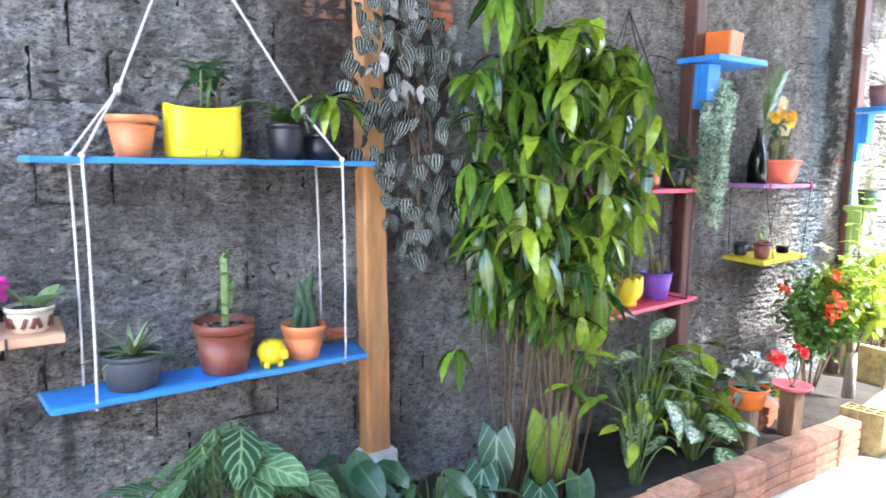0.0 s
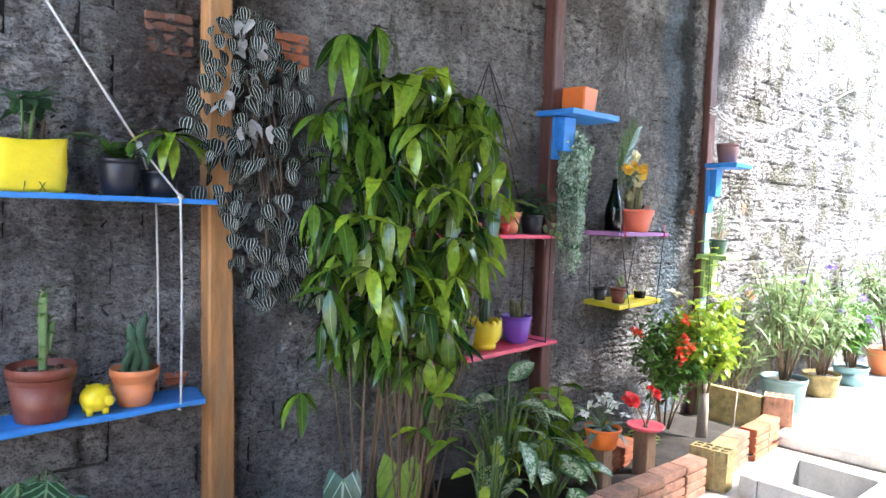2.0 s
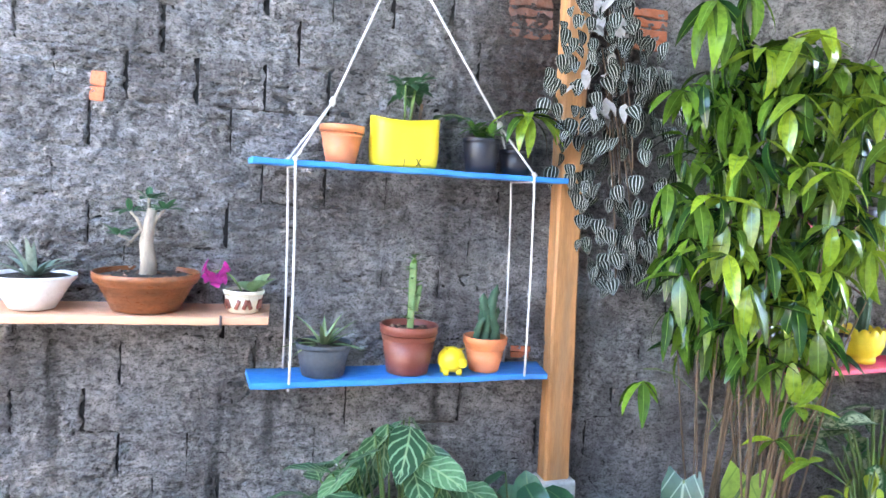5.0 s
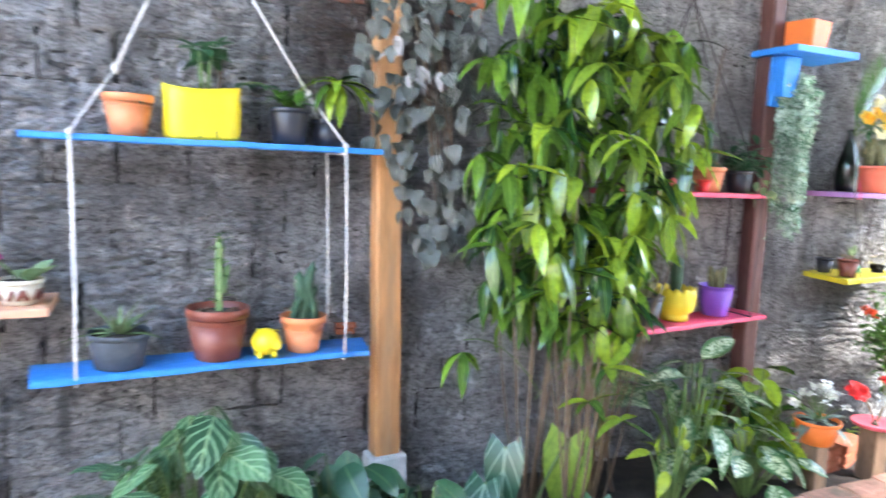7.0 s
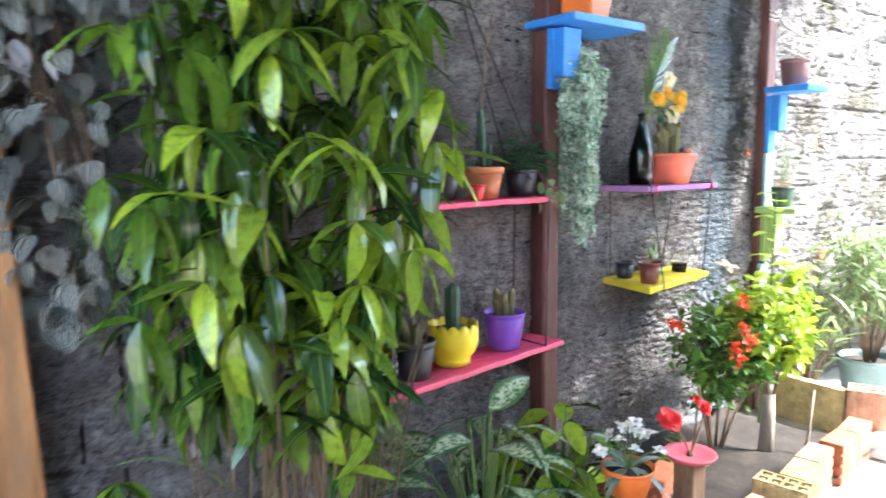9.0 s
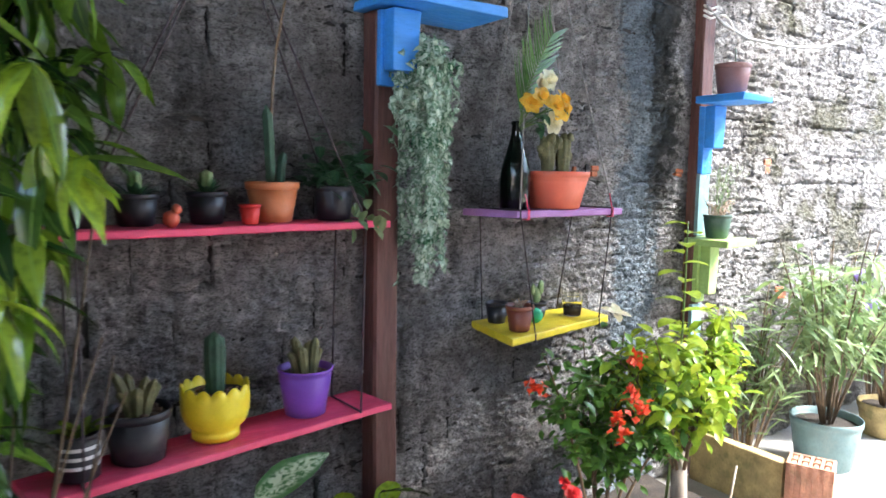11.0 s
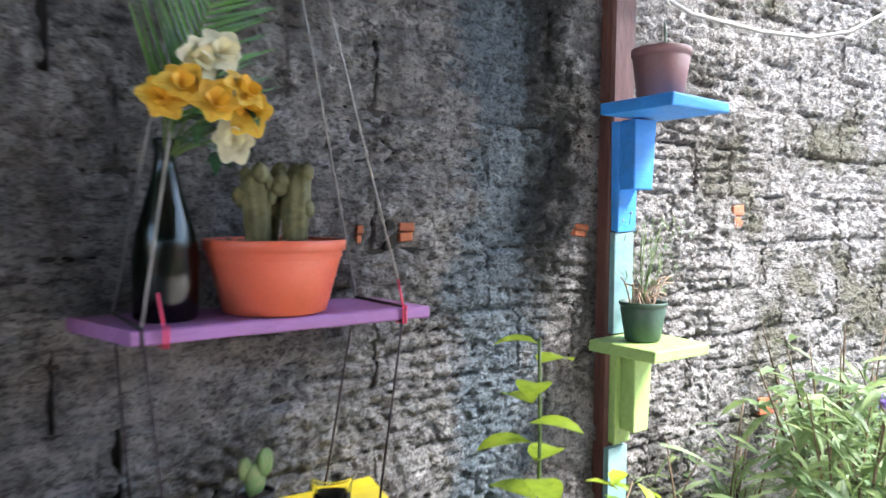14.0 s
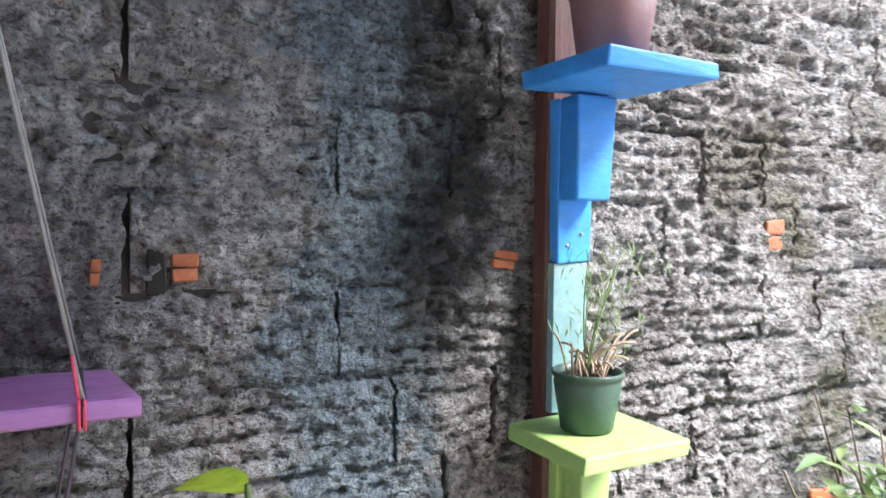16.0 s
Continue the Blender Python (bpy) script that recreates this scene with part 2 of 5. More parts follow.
PINK = surface("pink_paint", (0.72, 0.06, 0.14), 0.5, 0.16, 9, 70, 0.25, dirt=(0.5, 0.1, 0.13), dirt_amount=0.4, stretch=(0.5, 2, 2))
PURPLE = surface("lilac_paint", (0.34, 0.15, 0.36), 0.55, 0.18, 9, 70, 0.25, dirt=(0.5, 0.2, 0.4), dirt_amount=0.35, stretch=(0.5, 2, 2))
YELLOW = surface("yellow_paint", (0.72, 0.56, 0.03), 0.5, 0.16, 9, 70, 0.25, dirt=(0.45, 0.35, 0.08), dirt_amount=0.4, stretch=(0.5, 2, 2))
GREEN = surface("light_green_paint", (0.3, 0.43, 0.14), 0.55, 0.18, 9, 70, 0.25, dirt=(0.2, 0.34, 0.08), dirt_amount=0.4)
TEAL = surface("faded_teal_paint", (0.16, 0.29, 0.31), 0.65, 0.22, 9, 70, 0.3, dirt=(0.25, 0.3, 0.28), dirt_amount=0.5)
PEACH = surface("peach_paint", (0.62, 0.33, 0.2), 0.6, 0.15, 9, 70, 0.25, dirt=(0.45, 0.25, 0.16), dirt_amount=0.4, stretch=(0.5, 2, 2))
ROPE = surface("white_cord", (0.62, 0.59, 0.56), 0.9, 0.12, 60, 400, 0.6)
CORD = surface("dark_cord", (0.05, 0.035, 0.04), 0.85, 0.2, 60, 300, 0.4)
WIRE = surface("grey_wire", (0.25, 0.24, 0.23), 0.5, 0.2, 30, 200, 0.2)
TERRA = surface("terracotta_plastic", (0.62, 0.2, 0.075), 0.5, 0.1, 8, 120, 0.12, dirt=(0.45, 0.2, 0.12), dirt_amount=0.4, rand=0.08)
BROWN = surface("brown_plastic", (0.17, 0.042, 0.026), 0.45, 0.14, 8, 120, 0.12, dirt=(0.28, 0.13, 0.09), dirt_amount=0.35)
MAUVE = surface("mauve_plastic", (0.2, 0.1, 0.1), 0.5, 0.14, 8, 120, 0.12, dirt=(0.3, 0.2, 0.18), dirt_amount=0.4)
BLACK = surface("black_plastic", (0.014, 0.014, 0.02), 0.42, 0.3, 8, 120, 0.15, dirt=(0.06, 0.055, 0.05), dirt_amount=0.4)
SLATE = surface("slate_grey_rubber", (0.05, 0.06, 0.075), 0.65, 0.25, 10, 100, 0.25, dirt=(0.2, 0.16, 0.13), dirt_amount=0.4)
CORAL = surface("coral_plastic", (0.62, 0.115, 0.06), 0.42, 0.1, 8, 120, 0.1, dirt=(0.5, 0.15, 0.1), dirt_amount=0.4)
ORANGE = surface("orange_plastic", (0.75, 0.17, 0.03), 0.45, 0.1, 8, 120, 0.1, dirt=(0.5, 0.18, 0.08), dirt_amount=0.3)
LEMON = surface("bright_yellow_plastic", (0.78, 0.6, 0.02), 0.45, 0.1, 12, 120, 0.2, dirt=(0.5, 0.4, 0.05), dirt_amount=0.3)
VIOLET = surface("violet_plastic", (0.17, 0.06, 0.42), 0.4, 0.1, 8, 120, 0.1, dirt=(0.25, 0.12, 0.4), dirt_amount=0.3)
RED = surface("red_plastic", (0.65, 0.03, 0.025), 0.4, 0.1, 10, 120, 0.1)
ROSE = surface("rose_pink_plate", (0.75, 0.13, 0.17), 0.45, 0.12, 10, 120, 0.1)
DKGREEN = surface("dark_green_plastic", (0.03, 0.07, 0.05), 0.45, 0.2, 10, 120, 0.12, dirt=(0.1, 0.12, 0.1), dirt_amount=0.4)
SEAGREY = surface("grey_teal_plastic", (0.12, 0.2, 0.21), 0.5, 0.2, 10, 120, 0.12, dirt=(0.2, 0.22, 0.2), dirt_amount=0.4)
CREAM = surface("cream_glaze", (0.62, 0.55, 0.42), 0.3, 0.12, 10, 100, 0.1)
WHITEGLAZE = surface("white_glaze", (0.7, 0.68, 0.65), 0.35, 0.08, 10, 100, 0.1, dirt=(0.4, 0.36, 0.3), dirt_amount=0.35)
WOODBOWL = surface("varnished_wood_bowl", (0.22, 0.075, 0.028), 0.35, 0.4, 12, 70, 0.25, stretch=(1, 1, 3))
BALL = surface("green_rubber", (0.02, 0.42, 0.2), 0.55, 0.1, 40, 200, 0.3)
INK = surface("black_ink", (0.02, 0.02, 0.02), 0.6, 0.1, 40, 200, 0.1)
GRAVEL = surface("bark_chips", (0.2, 0.12, 0.08), 0.9, 0.5, 60, 200, 0.8, rand=0.3)
TRUNK = surface("pale_trunk", (0.3, 0.25, 0.2), 0.8, 0.3, 20, 100, 0.5, stretch=(1, 1, 0.3))
CANE = surface("brown_cane", (0.12, 0.078, 0.045), 0.65, 0.4, 30, 120, 0.3, rand=0.3)
STEM = surface("green_stem", (0.1, 0.16, 0.04), 0.55, 0.3, 30, 120, 0.2, rand=0.2)
CACTUS = surface("cactus_skin", (0.12, 0.2, 0.07), 0.6, 0.3, 40, 160, 0.6, dirt=(0.35, 0.3, 0.15), dirt_amount=0.4)
CACTUSDK = surface("dark_cactus_skin", (0.035, 0.085, 0.045), 0.6, 0.3, 40, 160, 0.6)
CACTUSOL = surface("olive_cactus_skin", (0.13, 0.125, 0.05), 0.65, 0.35, 40, 160, 0.7, dirt=(0.4, 0.33, 0.16), dirt_amount=0.4)
BOTTLE = glassy("dark_green_glass", (0.02, 0.09, 0.045))
CLEAR = glassy("clear_plastic", (0.97, 0.98, 0.98), 0.04, 1.06)
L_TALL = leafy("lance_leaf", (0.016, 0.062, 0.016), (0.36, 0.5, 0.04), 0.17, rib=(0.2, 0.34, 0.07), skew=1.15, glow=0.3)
# darker copy of the lance leaf: the crown's inner shade put into the colour
L_TALL_SHADE = leafy("lance_leaf_shaded", (0.012, 0.046, 0.012), (0.2, 0.36, 0.035), 0.2, rib=(0.18, 0.3, 0.06), by="island", skew=1.6, glow=0.22)
L_PALM = leafy("palm_leaflet", (0.04, 0.13, 0.02), (0.1, 0.24, 0.04), 0.3, by="island", glow=0.25)
L_DARK = leafy("dark_leaf", (0.025, 0.085, 0.04), (0.07, 0.17, 0.08), 0.35, rib=(0.12, 0.2, 0.08))
L_STRIPE = leafy("silver_striped_leaf", (0.005, 0.009, 0.006), (0.012, 0.018, 0.012), 0.55, stripes=((0.62, 0.63, 0.57), 4.0, None, 0.13), glow=0.03, gloss=0.2)
L_CALA = leafy("patterned_leaf", (0.02, 0.07, 0.03), (0.11, 0.24, 0.11), 0.35, rib=(0.3, 0.42, 0.22), stripes=((0.24, 0.38, 0.22), 5.0, 0.8, 0.16))
L_ANTH = leafy("veined_heart_leaf", (0.025, 0.08, 0.05), (0.04, 0.11, 0.06), 0.3, rib=(0.3, 0.42, 0.3), stripes=((0.26, 0.38, 0.28), 3.0, 1.1, 0.07))
L_LIME = leafy("lime_heart_leaf", (0.2, 0.33, 0.04), (0.28, 0.42, 0.06), 0.35, rib=(0.12, 0.22, 0.03), stripes=((0.13, 0.24, 0.03), 3.0, 1.1, 0.06))
L_DIEF = leafy("variegated_leaf", (0.03, 0.11, 0.04), (0.08, 0.2, 0.06), 0.35, blotch=(0.62, 0.7, 0.48), rib=(0.4, 0.5, 0.3))
L_BUSH = leafy("shrub_leaf", (0.04, 0.12, 0.02), (0.12, 0.25, 0.04), 0.4, by="island")
L_LIGHT = leafy("yellow_green_leaf", (0.16, 0.3, 0.03), (0.48, 0.56, 0.06), 0.4, by="island", glow=0.4)
L_IVY = leafy("ivy_leaf", (0.03, 0.16, 0.07), (0.5, 0.62, 0.5), 0.4, by="island", blotch=(0.68, 0.76, 0.66), skew=0.9)
L_ALOE = leafy("aloe_leaf", (0.13, 0.2, 0.08), (0.24, 0.3, 0.15), 0.45, by="island", glow=0.1)
L_PALE = leafy("grey_green_leaf", (0.12, 0.2, 0.09), (0.3, 0.39, 0.18), 0.5, by="island", glow=0.35)
L_DUSTY = leafy("dusty_long_leaf", (0.14, 0.2, 0.15), (0.3, 0.36, 0.3), 0.45, by="island", glow=0.2)
L_DRY = leafy("dry_twig_leaf", (0.35, 0.22, 0.15), (0.5, 0.4, 0.32), 0.8, by="island", glow=0.2)
P_WHITE = leafy("white_petal", (0.75, 0.75, 0.72), (0.85, 0.85, 0.82), 0.6, by="island", glow=0.3)
P_RED = leafy("red_petal", (0.7, 0.02, 0.02), (0.8, 0.05, 0.05), 0.55, by="island", glow=0.3)
P_ORANGE = leafy("orange_red_petal", (0.75, 0.06, 0.02), (0.8, 0.12, 0.04), 0.55, by="island", glow=0.3)
P_YELLOW = leafy("yellow_petal", (0.8, 0.42, 0.02), (0.85, 0.6, 0.1), 0.55, by="island", glow=0.3, rib=(0.75, 0.3, 0.02))
P_CREAM = leafy("cream_petal", (0.8, 0.72, 0.45), (0.85, 0.8, 0.6), 0.55, by="island", glow=0.3)
P_MAGENTA = leafy("magenta_petal", (0.5, 0.02, 0.28), (0.6, 0.06, 0.36), 0.55, by="island", glow=0.3)
P_VIOLET = leafy("violet_petal", (0.3, 0.2, 0.65), (0.4, 0.3, 0.75), 0.55, by="island", glow=0.3)

# ---- builders ----


def add(*geos):
    """Joins (verts, faces, uvs) pieces."""
    V, F, U = [], [], []
    for v, f, u in geos:
        o = len(V)
        V += v
        F += [tuple(i + o for i in t) for t in f]
        U += u
    return V, F, U


def moved(geo, m):
    return [tuple(m @ Vector(v)) for v in geo[0]], geo[1], geo[2]


def to_mesh(name, geo, material, smooth=True):
    me = bpy.data.meshes.new(name)
    me.from_pydata(geo[0], [], geo[1])
    uv = me.uv_layers.new(name="UVMap")
    idx = np.empty(len(me.loops), dtype=np.int32)
    me.loops.foreach_get("vertex_index", idx)
    uv.data.foreach_set("uv", np.array(geo[2], dtype=np.float32)[idx].ravel())
    me.materials.append(material)
    if smooth:
        me.polygons.foreach_set("use_smooth", [True] * len(me.polygons))
    me.update()
    return me


def part(name, geo, material, parent=None, label="", at=None, smooth=True):
    me = geo if isinstance(geo, bpy.types.Mesh) else to_mesh(name, geo, material, smooth)
    ob = new(name, me)
    ob.parent = parent
    if at is not None:
        ob.matrix_basis = at
    if label:
        ob["label"] = label
    return ob


def thing(name, at, label, category, group="", kind=""):
    ob = new(name)
    ob.empty_display_size = 0.05
    ob.matrix_basis = at
    return tagged(ob, label, category, group, kind)


def block(sx, sy, sz, bevel=0.004, z0=0.0, wob=0.0, seed=0, cuts=0):
    """A bevelled block, its base at z0, centred in x and y; wob shakes its corners a little."""
    bm = bmesh.new()
    bmesh.ops.create_cube(bm, size=1)
    bmesh.ops.scale(bm, vec=(sx, sy, sz), verts=bm.verts)
    bmesh.ops.translate(bm, vec=(0, 0, z0 + sz / 2), verts=bm.verts)
    if cuts:
        axis = max(range(3), key=lambda k: (sx, sy, sz)[k])
        long = [e for e in bm.edges if abs(e.verts[0].co[axis] - e.verts[1].co[axis]) > (sx, sy, sz)[axis] * 0.9]
        bmesh.ops.subdivide_edges(bm, edges=long, cuts=cuts)
    if wob:
        r = random.Random(seed)
        for v in bm.verts:
            v.co += Vector([r.uniform(-wob, wob) for _ in range(3)])
    if bevel:
        sharp = [e for e in bm.edges if len(e.link_faces) == 2 and e.calc_face_angle() > 0.6]
        bmesh.ops.bevel(bm, geom=sharp, offset=bevel, segments=2, affect="EDGES", profile=0.5)
    out = ([tuple(v.co) for v in bm.verts], [], [])
    for k, v in enumerate(bm.verts):
        v.index = k
    out = (out[0], [tuple(v.index for v in f.verts) for f in bm.faces], [(0.5, 0.5)] * len(bm.verts))
    bm.free()
    return out


def lathe(profile, n=28, sx=1.0, sy=1.0, close=True):
    V, F = [], []
    for r, z in profile:
        V += [(r * math.cos(2 * math.pi * k / n) * sx, r * math.sin(2 * math.pi * k / n) * sy, z) for k in range(n)]
    for i in range(len(profile) - 1):
        for k in range(n):
            a, b = i * n + k, i * n + (k + 1) % n
            F.append((a, b, b + n, a + n))
    if close:
        if profile[0][0] > 1e-4:
            F.append(tuple(reversed(range(n))))
        if profile[-1][0] > 1e-4:
            F.append(tuple(range((len(profile) - 1) * n, len(profile) * n)))
    return V, F, [(0.5, 0.5)] * len(V)


def tube(pts, r, n=7, r2=None):
    """A round rod along pts, tapering from r to r2."""
    pts = [Vector(p) for p in pts]
    r2 = r if r2 is None else r2
    V, F = [], []
    ref = Vector((0.31, 0.77, 0.55))
    for i, p in enumerate(pts):
        d = (pts[min(i + 1, len(pts) - 1)] - pts[max(i - 1, 0)]).normalized()
        a = d.cross(ref).normalized()
        b = d.cross(a)
        rr = r + (r2 - r) * i / max(1, len(pts) - 1)
        V += [tuple(p + (a * math.cos(2 * math.pi * k / n) + b * math.sin(2 * math.pi * k / n)) * rr) for k in range(n)]
    for i in range(len(pts) - 1):
        for k in range(n):
            a, b = i * n + k, i * n + (k + 1) % n
            F.append((a, b, b + n, a + n))
    F += [tuple(reversed(range(n))), tuple(range((len(pts) - 1) * n, len(pts) * n))]
    return V, F, [(0.5, 0.5)] * len(V)


def sagging(a, b, sag, n=8):
    a, b = Vector(a), Vector(b)
    return [a.lerp(b, k / n) - Vector((0, 0, sag * 4 * (k / n) * (1 - k / n))) for k in range(n + 1)]


def bent(a, b, side, n=6):
    """Points from a to b that bow by the vector side."""
    a, b, side = Vector(a), Vector(b), Vector(side)
    return [a.lerp(b, k / n) + side * (4 * (k / n) * (1 - k / n)) for k in range(n + 1)]


SHAPES = {
    "lance": lambda s: math.sin(math.pi * s ** 0.75) ** 0.8,
    "oval": lambda s: math.sin(math.pi * s ** 0.9) ** 0.6,
    "heart": lambda s: (1 - s) ** 0.55 * (0.75 + 0.5 * s) if s > 0.02 else 0.55,
    "ovate": lambda s: math.sin(math.pi * min(1.0, s ** 0.68)) ** 0.7 * (1 - 0.12 * s),
    "blade": lambda s: (1 - s) ** 0.7 * min(1, 0.55 + s * 3),
    "petal": lambda s: math.sin(math.pi * (0.1 + 0.85 * s)) ** 0.8,
}


def leaf(length, width, droop=0.6, fold=0.25, shape="lance", n=6, twist=0.0, wave=0.0):
    """A leaf from the origin along +x, its face up, drooping by so many radians."""
    V, F, U = [], [], []
    x = z = 0.0
    f = SHAPES[shape]
    for i in range(n + 1):
        s = i / n
        w = max(0.0, f(s)) * width / 2
        if i in (0, n) and shape != "heart":
            w = max(w, width * 0.03)
        ang = -droop * s
        if i:
            x += math.cos(ang) * length / n
            z += math.sin(ang) * length / n
        t = twist * s
        back = -0.18 * length if shape == "heart" and i == 0 else 0.0
        up = wave * math.sin(i * 2.1) * width
        for k, side in enumerate((-1, 0, 1)):
            y, h = side * w, abs(side) * w * fold + (up if side else 0)
            V.append((x + (back if side else 0), y * math.cos(t) - h * math.sin(t), z + y * math.sin(t) + h * math.cos(t)))
            U.append((0.5 + side * 0.5, s))
    for i in range(n):
        for k in range(2):
            a = i * 3 + k
            F.append((a, a + 1, a + 4, a + 3))
    return V, F, U


def aimed(p, yaw, pitch, roll=0.0, s=1.0):
    """A pose at p whose +x points along yaw and up by pitch (degrees)."""
    return Matrix.Translation(p) @ Euler((radians(roll), radians(-pitch), radians(yaw))).to_matrix().to_4x4() @ Matrix.Scale(s, 4)


def pot_geo(rt, rb, h, rim=0.012, lip=0.006, wall=0.004, n=30, sx=1.0, sy=1.0):
    """A flowerpot with a rolled rim, a wall and an inside."""
    return lathe([(rb * 0.9, 0), (rb, 0.003), (rb + (rt - rb) * 0.82, h * 0.82), (rt - lip, h - rim), (rt, h - rim + 0.001), (rt + 0.001, h - 0.002), (rt - 0.001, h), (rt - wall, h - 0.001), (rt - wall - 0.002, h - rim * 1.5), (rb, h * 0.5)], n, sx, sy)


def soil_geo(r, z, seed=0, sx=1.0, sy=1.0):
    rr = random.Random(seed)
    V, F, n = [(0, 0, z + 0.006)], [], 14
    for ring in (0.5, 1.0):
        V += [(r * ring * math.cos(2 * math.pi * k / n) * sx, r * ring * math.sin(2 * math.pi * k / n) * sy, z + rr.uniform(-0.004, 0.005) * (1 if ring < 1 else 0.4)) for k in range(n)]
    F += [(0, 1 + k, 1 + (k + 1) % n) for k in range(n)]
    F += [(1 + k, 1 + n + k, 1 + n + (k + 1) % n, 1 + (k + 1) % n) for k in range(n)]
    return V, F, [(0.5, 0.5)] * len(V)


def chips(r, z, count, seed):
    rr = random.Random(seed)
    out = []
    for _ in range(count):
        a, d = rr.uniform(0, 6.28), r * math.sqrt(rr.random())
        g = block(rr.uniform(0.008, 0.016), rr.uniform(0.006, 0.012), rr.uniform(0.004, 0.009), 0.0015)
        out.append(moved(g, pose(d * math.cos(a), d * math.sin(a), z, rr.uniform(-20, 20), rr.uniform(-20, 20), rr.uniform(0, 360))))
    return add(*out)


def potted(name, at, label, material, rt, rb, h, category="potted plant", rim=0.012, soil=SOIL, sx=1.0, sy=1.0, fill=0.85, seed=0, group=""):
    """An empty-rooted pot with soil; plants are hung under it."""
    t = thing(name, at, label, category, group)
    part("pot", pot_geo(rt, rb, h, rim, sx=sx, sy=sy), material, t)
    part("soil", soil_geo((rb + (rt - rb) * fill) * 0.97 - 0.003, h * fill, seed, sx, sy), soil, t)
    return t


def grit_(name, geo, material, parent):
    part(name, geo, material, parent)["kind"] = "stuff"


def rosette(count, length, width, droop, shape, seed, pitch=(20, 75), fold=0.4, n=5, spread=0.01):
    rr = random.Random(seed)
    out = []
    for k in range(count):
        yaw = k * 137.5 + rr.uniform(-20, 20)
        p = (spread * math.cos(radians(yaw)), spread * math.sin(radians(yaw)), 0)
        L = length * rr.uniform(0.65, 1.1)
        out.append(moved(leaf(L, width * rr.uniform(0.8, 1.1), droop * rr.uniform(0.4, 1.2), fold, shape, n), aimed(p, yaw, rr.uniform(*pitch))))
    return add(*out)


def ribbed(r, h, ribs=7, depth=0.18, lean=(0, 0), top=0.85):
    """A ribbed cactus column."""
    n = ribs * 4
    V, F, rows = [], [], 9
    for i in range(rows):
        s = i / (rows - 1)
        rr = r * (0.85 + 0.2 * math.sin(s * 2.6)) * (math.sqrt(max(0.0, 1 - ((s - top) / (1 - top)) ** 2)) if s > top else 1)
        for k in range(n):
            a = 2 * math.pi * k / n
            q = max(rr, 0.0008) * (1 - depth * (0.5 + 0.5 * math.cos(a * ribs)))
            V.append((q * math.cos(a) + lean[0] * s * s, q * math.sin(a) + lean[1] * s * s, h * s))
    for i in range(rows - 1):
        for k in range(n):
            a, b = i * n + k, i * n + (k + 1) % n
            F.append((a, b, b + n, a + n))
    F.append(tuple(range((rows - 1) * n, rows * n)))
    return V, F, [(0.5, 0.5)] * len(V)


def knobbly(r, h, seed):
    """A lumpy cactus column that leans and swells."""
    rr = random.Random(seed)
    V, F, U = lathe([(max(0.0006, r * (0.75 + 0.3 * abs(math.sin(k * 1.15))) * (1 if k < 12 else (14 - k) / 2.2)), h * k / 14) for k in range(15)], 12)
    V = [(x * rr.uniform(0.8, 1.25) + 0.012 * math.sin(z * 30 + seed), y * rr.uniform(0.8, 1.25) + 0.008 * math.cos(z * 25), z) for x, y, z in V]
    return V, F, U


def bloom(count, length, width, seed, pitch=(-5, 50), droop=0.5, shape="petal"):
    rr = random.Random(seed)
    return add(*[moved(leaf(length * rr.uniform(0.8, 1.1), width, droop, 0.3, shape, 4), aimed((0, 0, 0), 360 * k / count + rr.uniform(-12, 12), rr.uniform(*pitch))) for k in range(count)])


def ball(r, seed=0, lumps=0.0, n=14, sz=1.0):
    rr = random.Random(seed)
    prof = [(max(0.0005, r * math.sin(math.pi * k / 9)), -r * sz * math.cos(math.pi * k / 9)) for k in range(10)]
    V, F, U = lathe(prof, n)
    if lumps:
        V = [tuple(c * (1 + rr.uniform(-lumps, lumps)) for c in v) for v in V]
    return V, F, U

# ---- the setting ----


def setting(name, geo, material, label, category, at=None, smooth=False):
    ob = part(name, geo, material, None, "", at, smooth)
    return tagged(ob, label, category, kind="structure")


# ground: one sheet, with a hole for the inspection box
HX0, HX1, HY0, HY1 = 3.76, 4.16, -1.38, -1.0


def sheet_with_hole(x0, x1, y0, y1, z):
    xs, ys = (x0, HX0, HX1, x1), (y0, HY0, HY1, y1)
    V = [(x, y, z) for y in ys for x in xs]
    F = [(j * 4 + i, j * 4 + i + 1, (j + 1) * 4 + i + 1, (j + 1) * 4 + i) for j in range(3) for i in range(3) if (i, j) != (1, 1)]
    return V, F, [(0.5, 0.5)] * len(V)


setting("ground", sheet_with_hole(-60, 60, -60, 20, 0.0), CONCRETE, "pale worn concrete yard", "ground")
wall = setting("wall_north", moved(block(15.0, 0.2, 3.75, 0.0), pose(3.5, 0.116, 0)), MORTAR, "rough cement-rendered brick boundary wall", "wall")
setting("wall_east", moved(block(0.2, 6.0, 3.4, 0.0), pose(11.1, -2.9, 0)), PLASTER, "plain rendered wall at the end of the yard", "wall")
# added out of view: blocks sky light from the south
setting("wall_south", moved(block(15.4, 0.2, 3.1, 0.0), pose(3.5, -6.0, 0)), UNSEEN_DARK, "unseen wall added opposite, dark brown to keep bounced light low", "wall")
setting("wall_west", moved(block(0.2, 6.0, 3.4, 0.0), pose(-4.1, -2.9, 0)), PLASTER, "plain rendered wall", "wall")
# roof out of view; its reach and dark colour are set to shade the wall
setting("ceiling", moved(block(6.15, 5.88, 0.06, 0.0), pose(2.675, -2.95, 3.15)), ROOFING, "unseen fibre-cement roof, sized to shade the shelves", "ceiling")


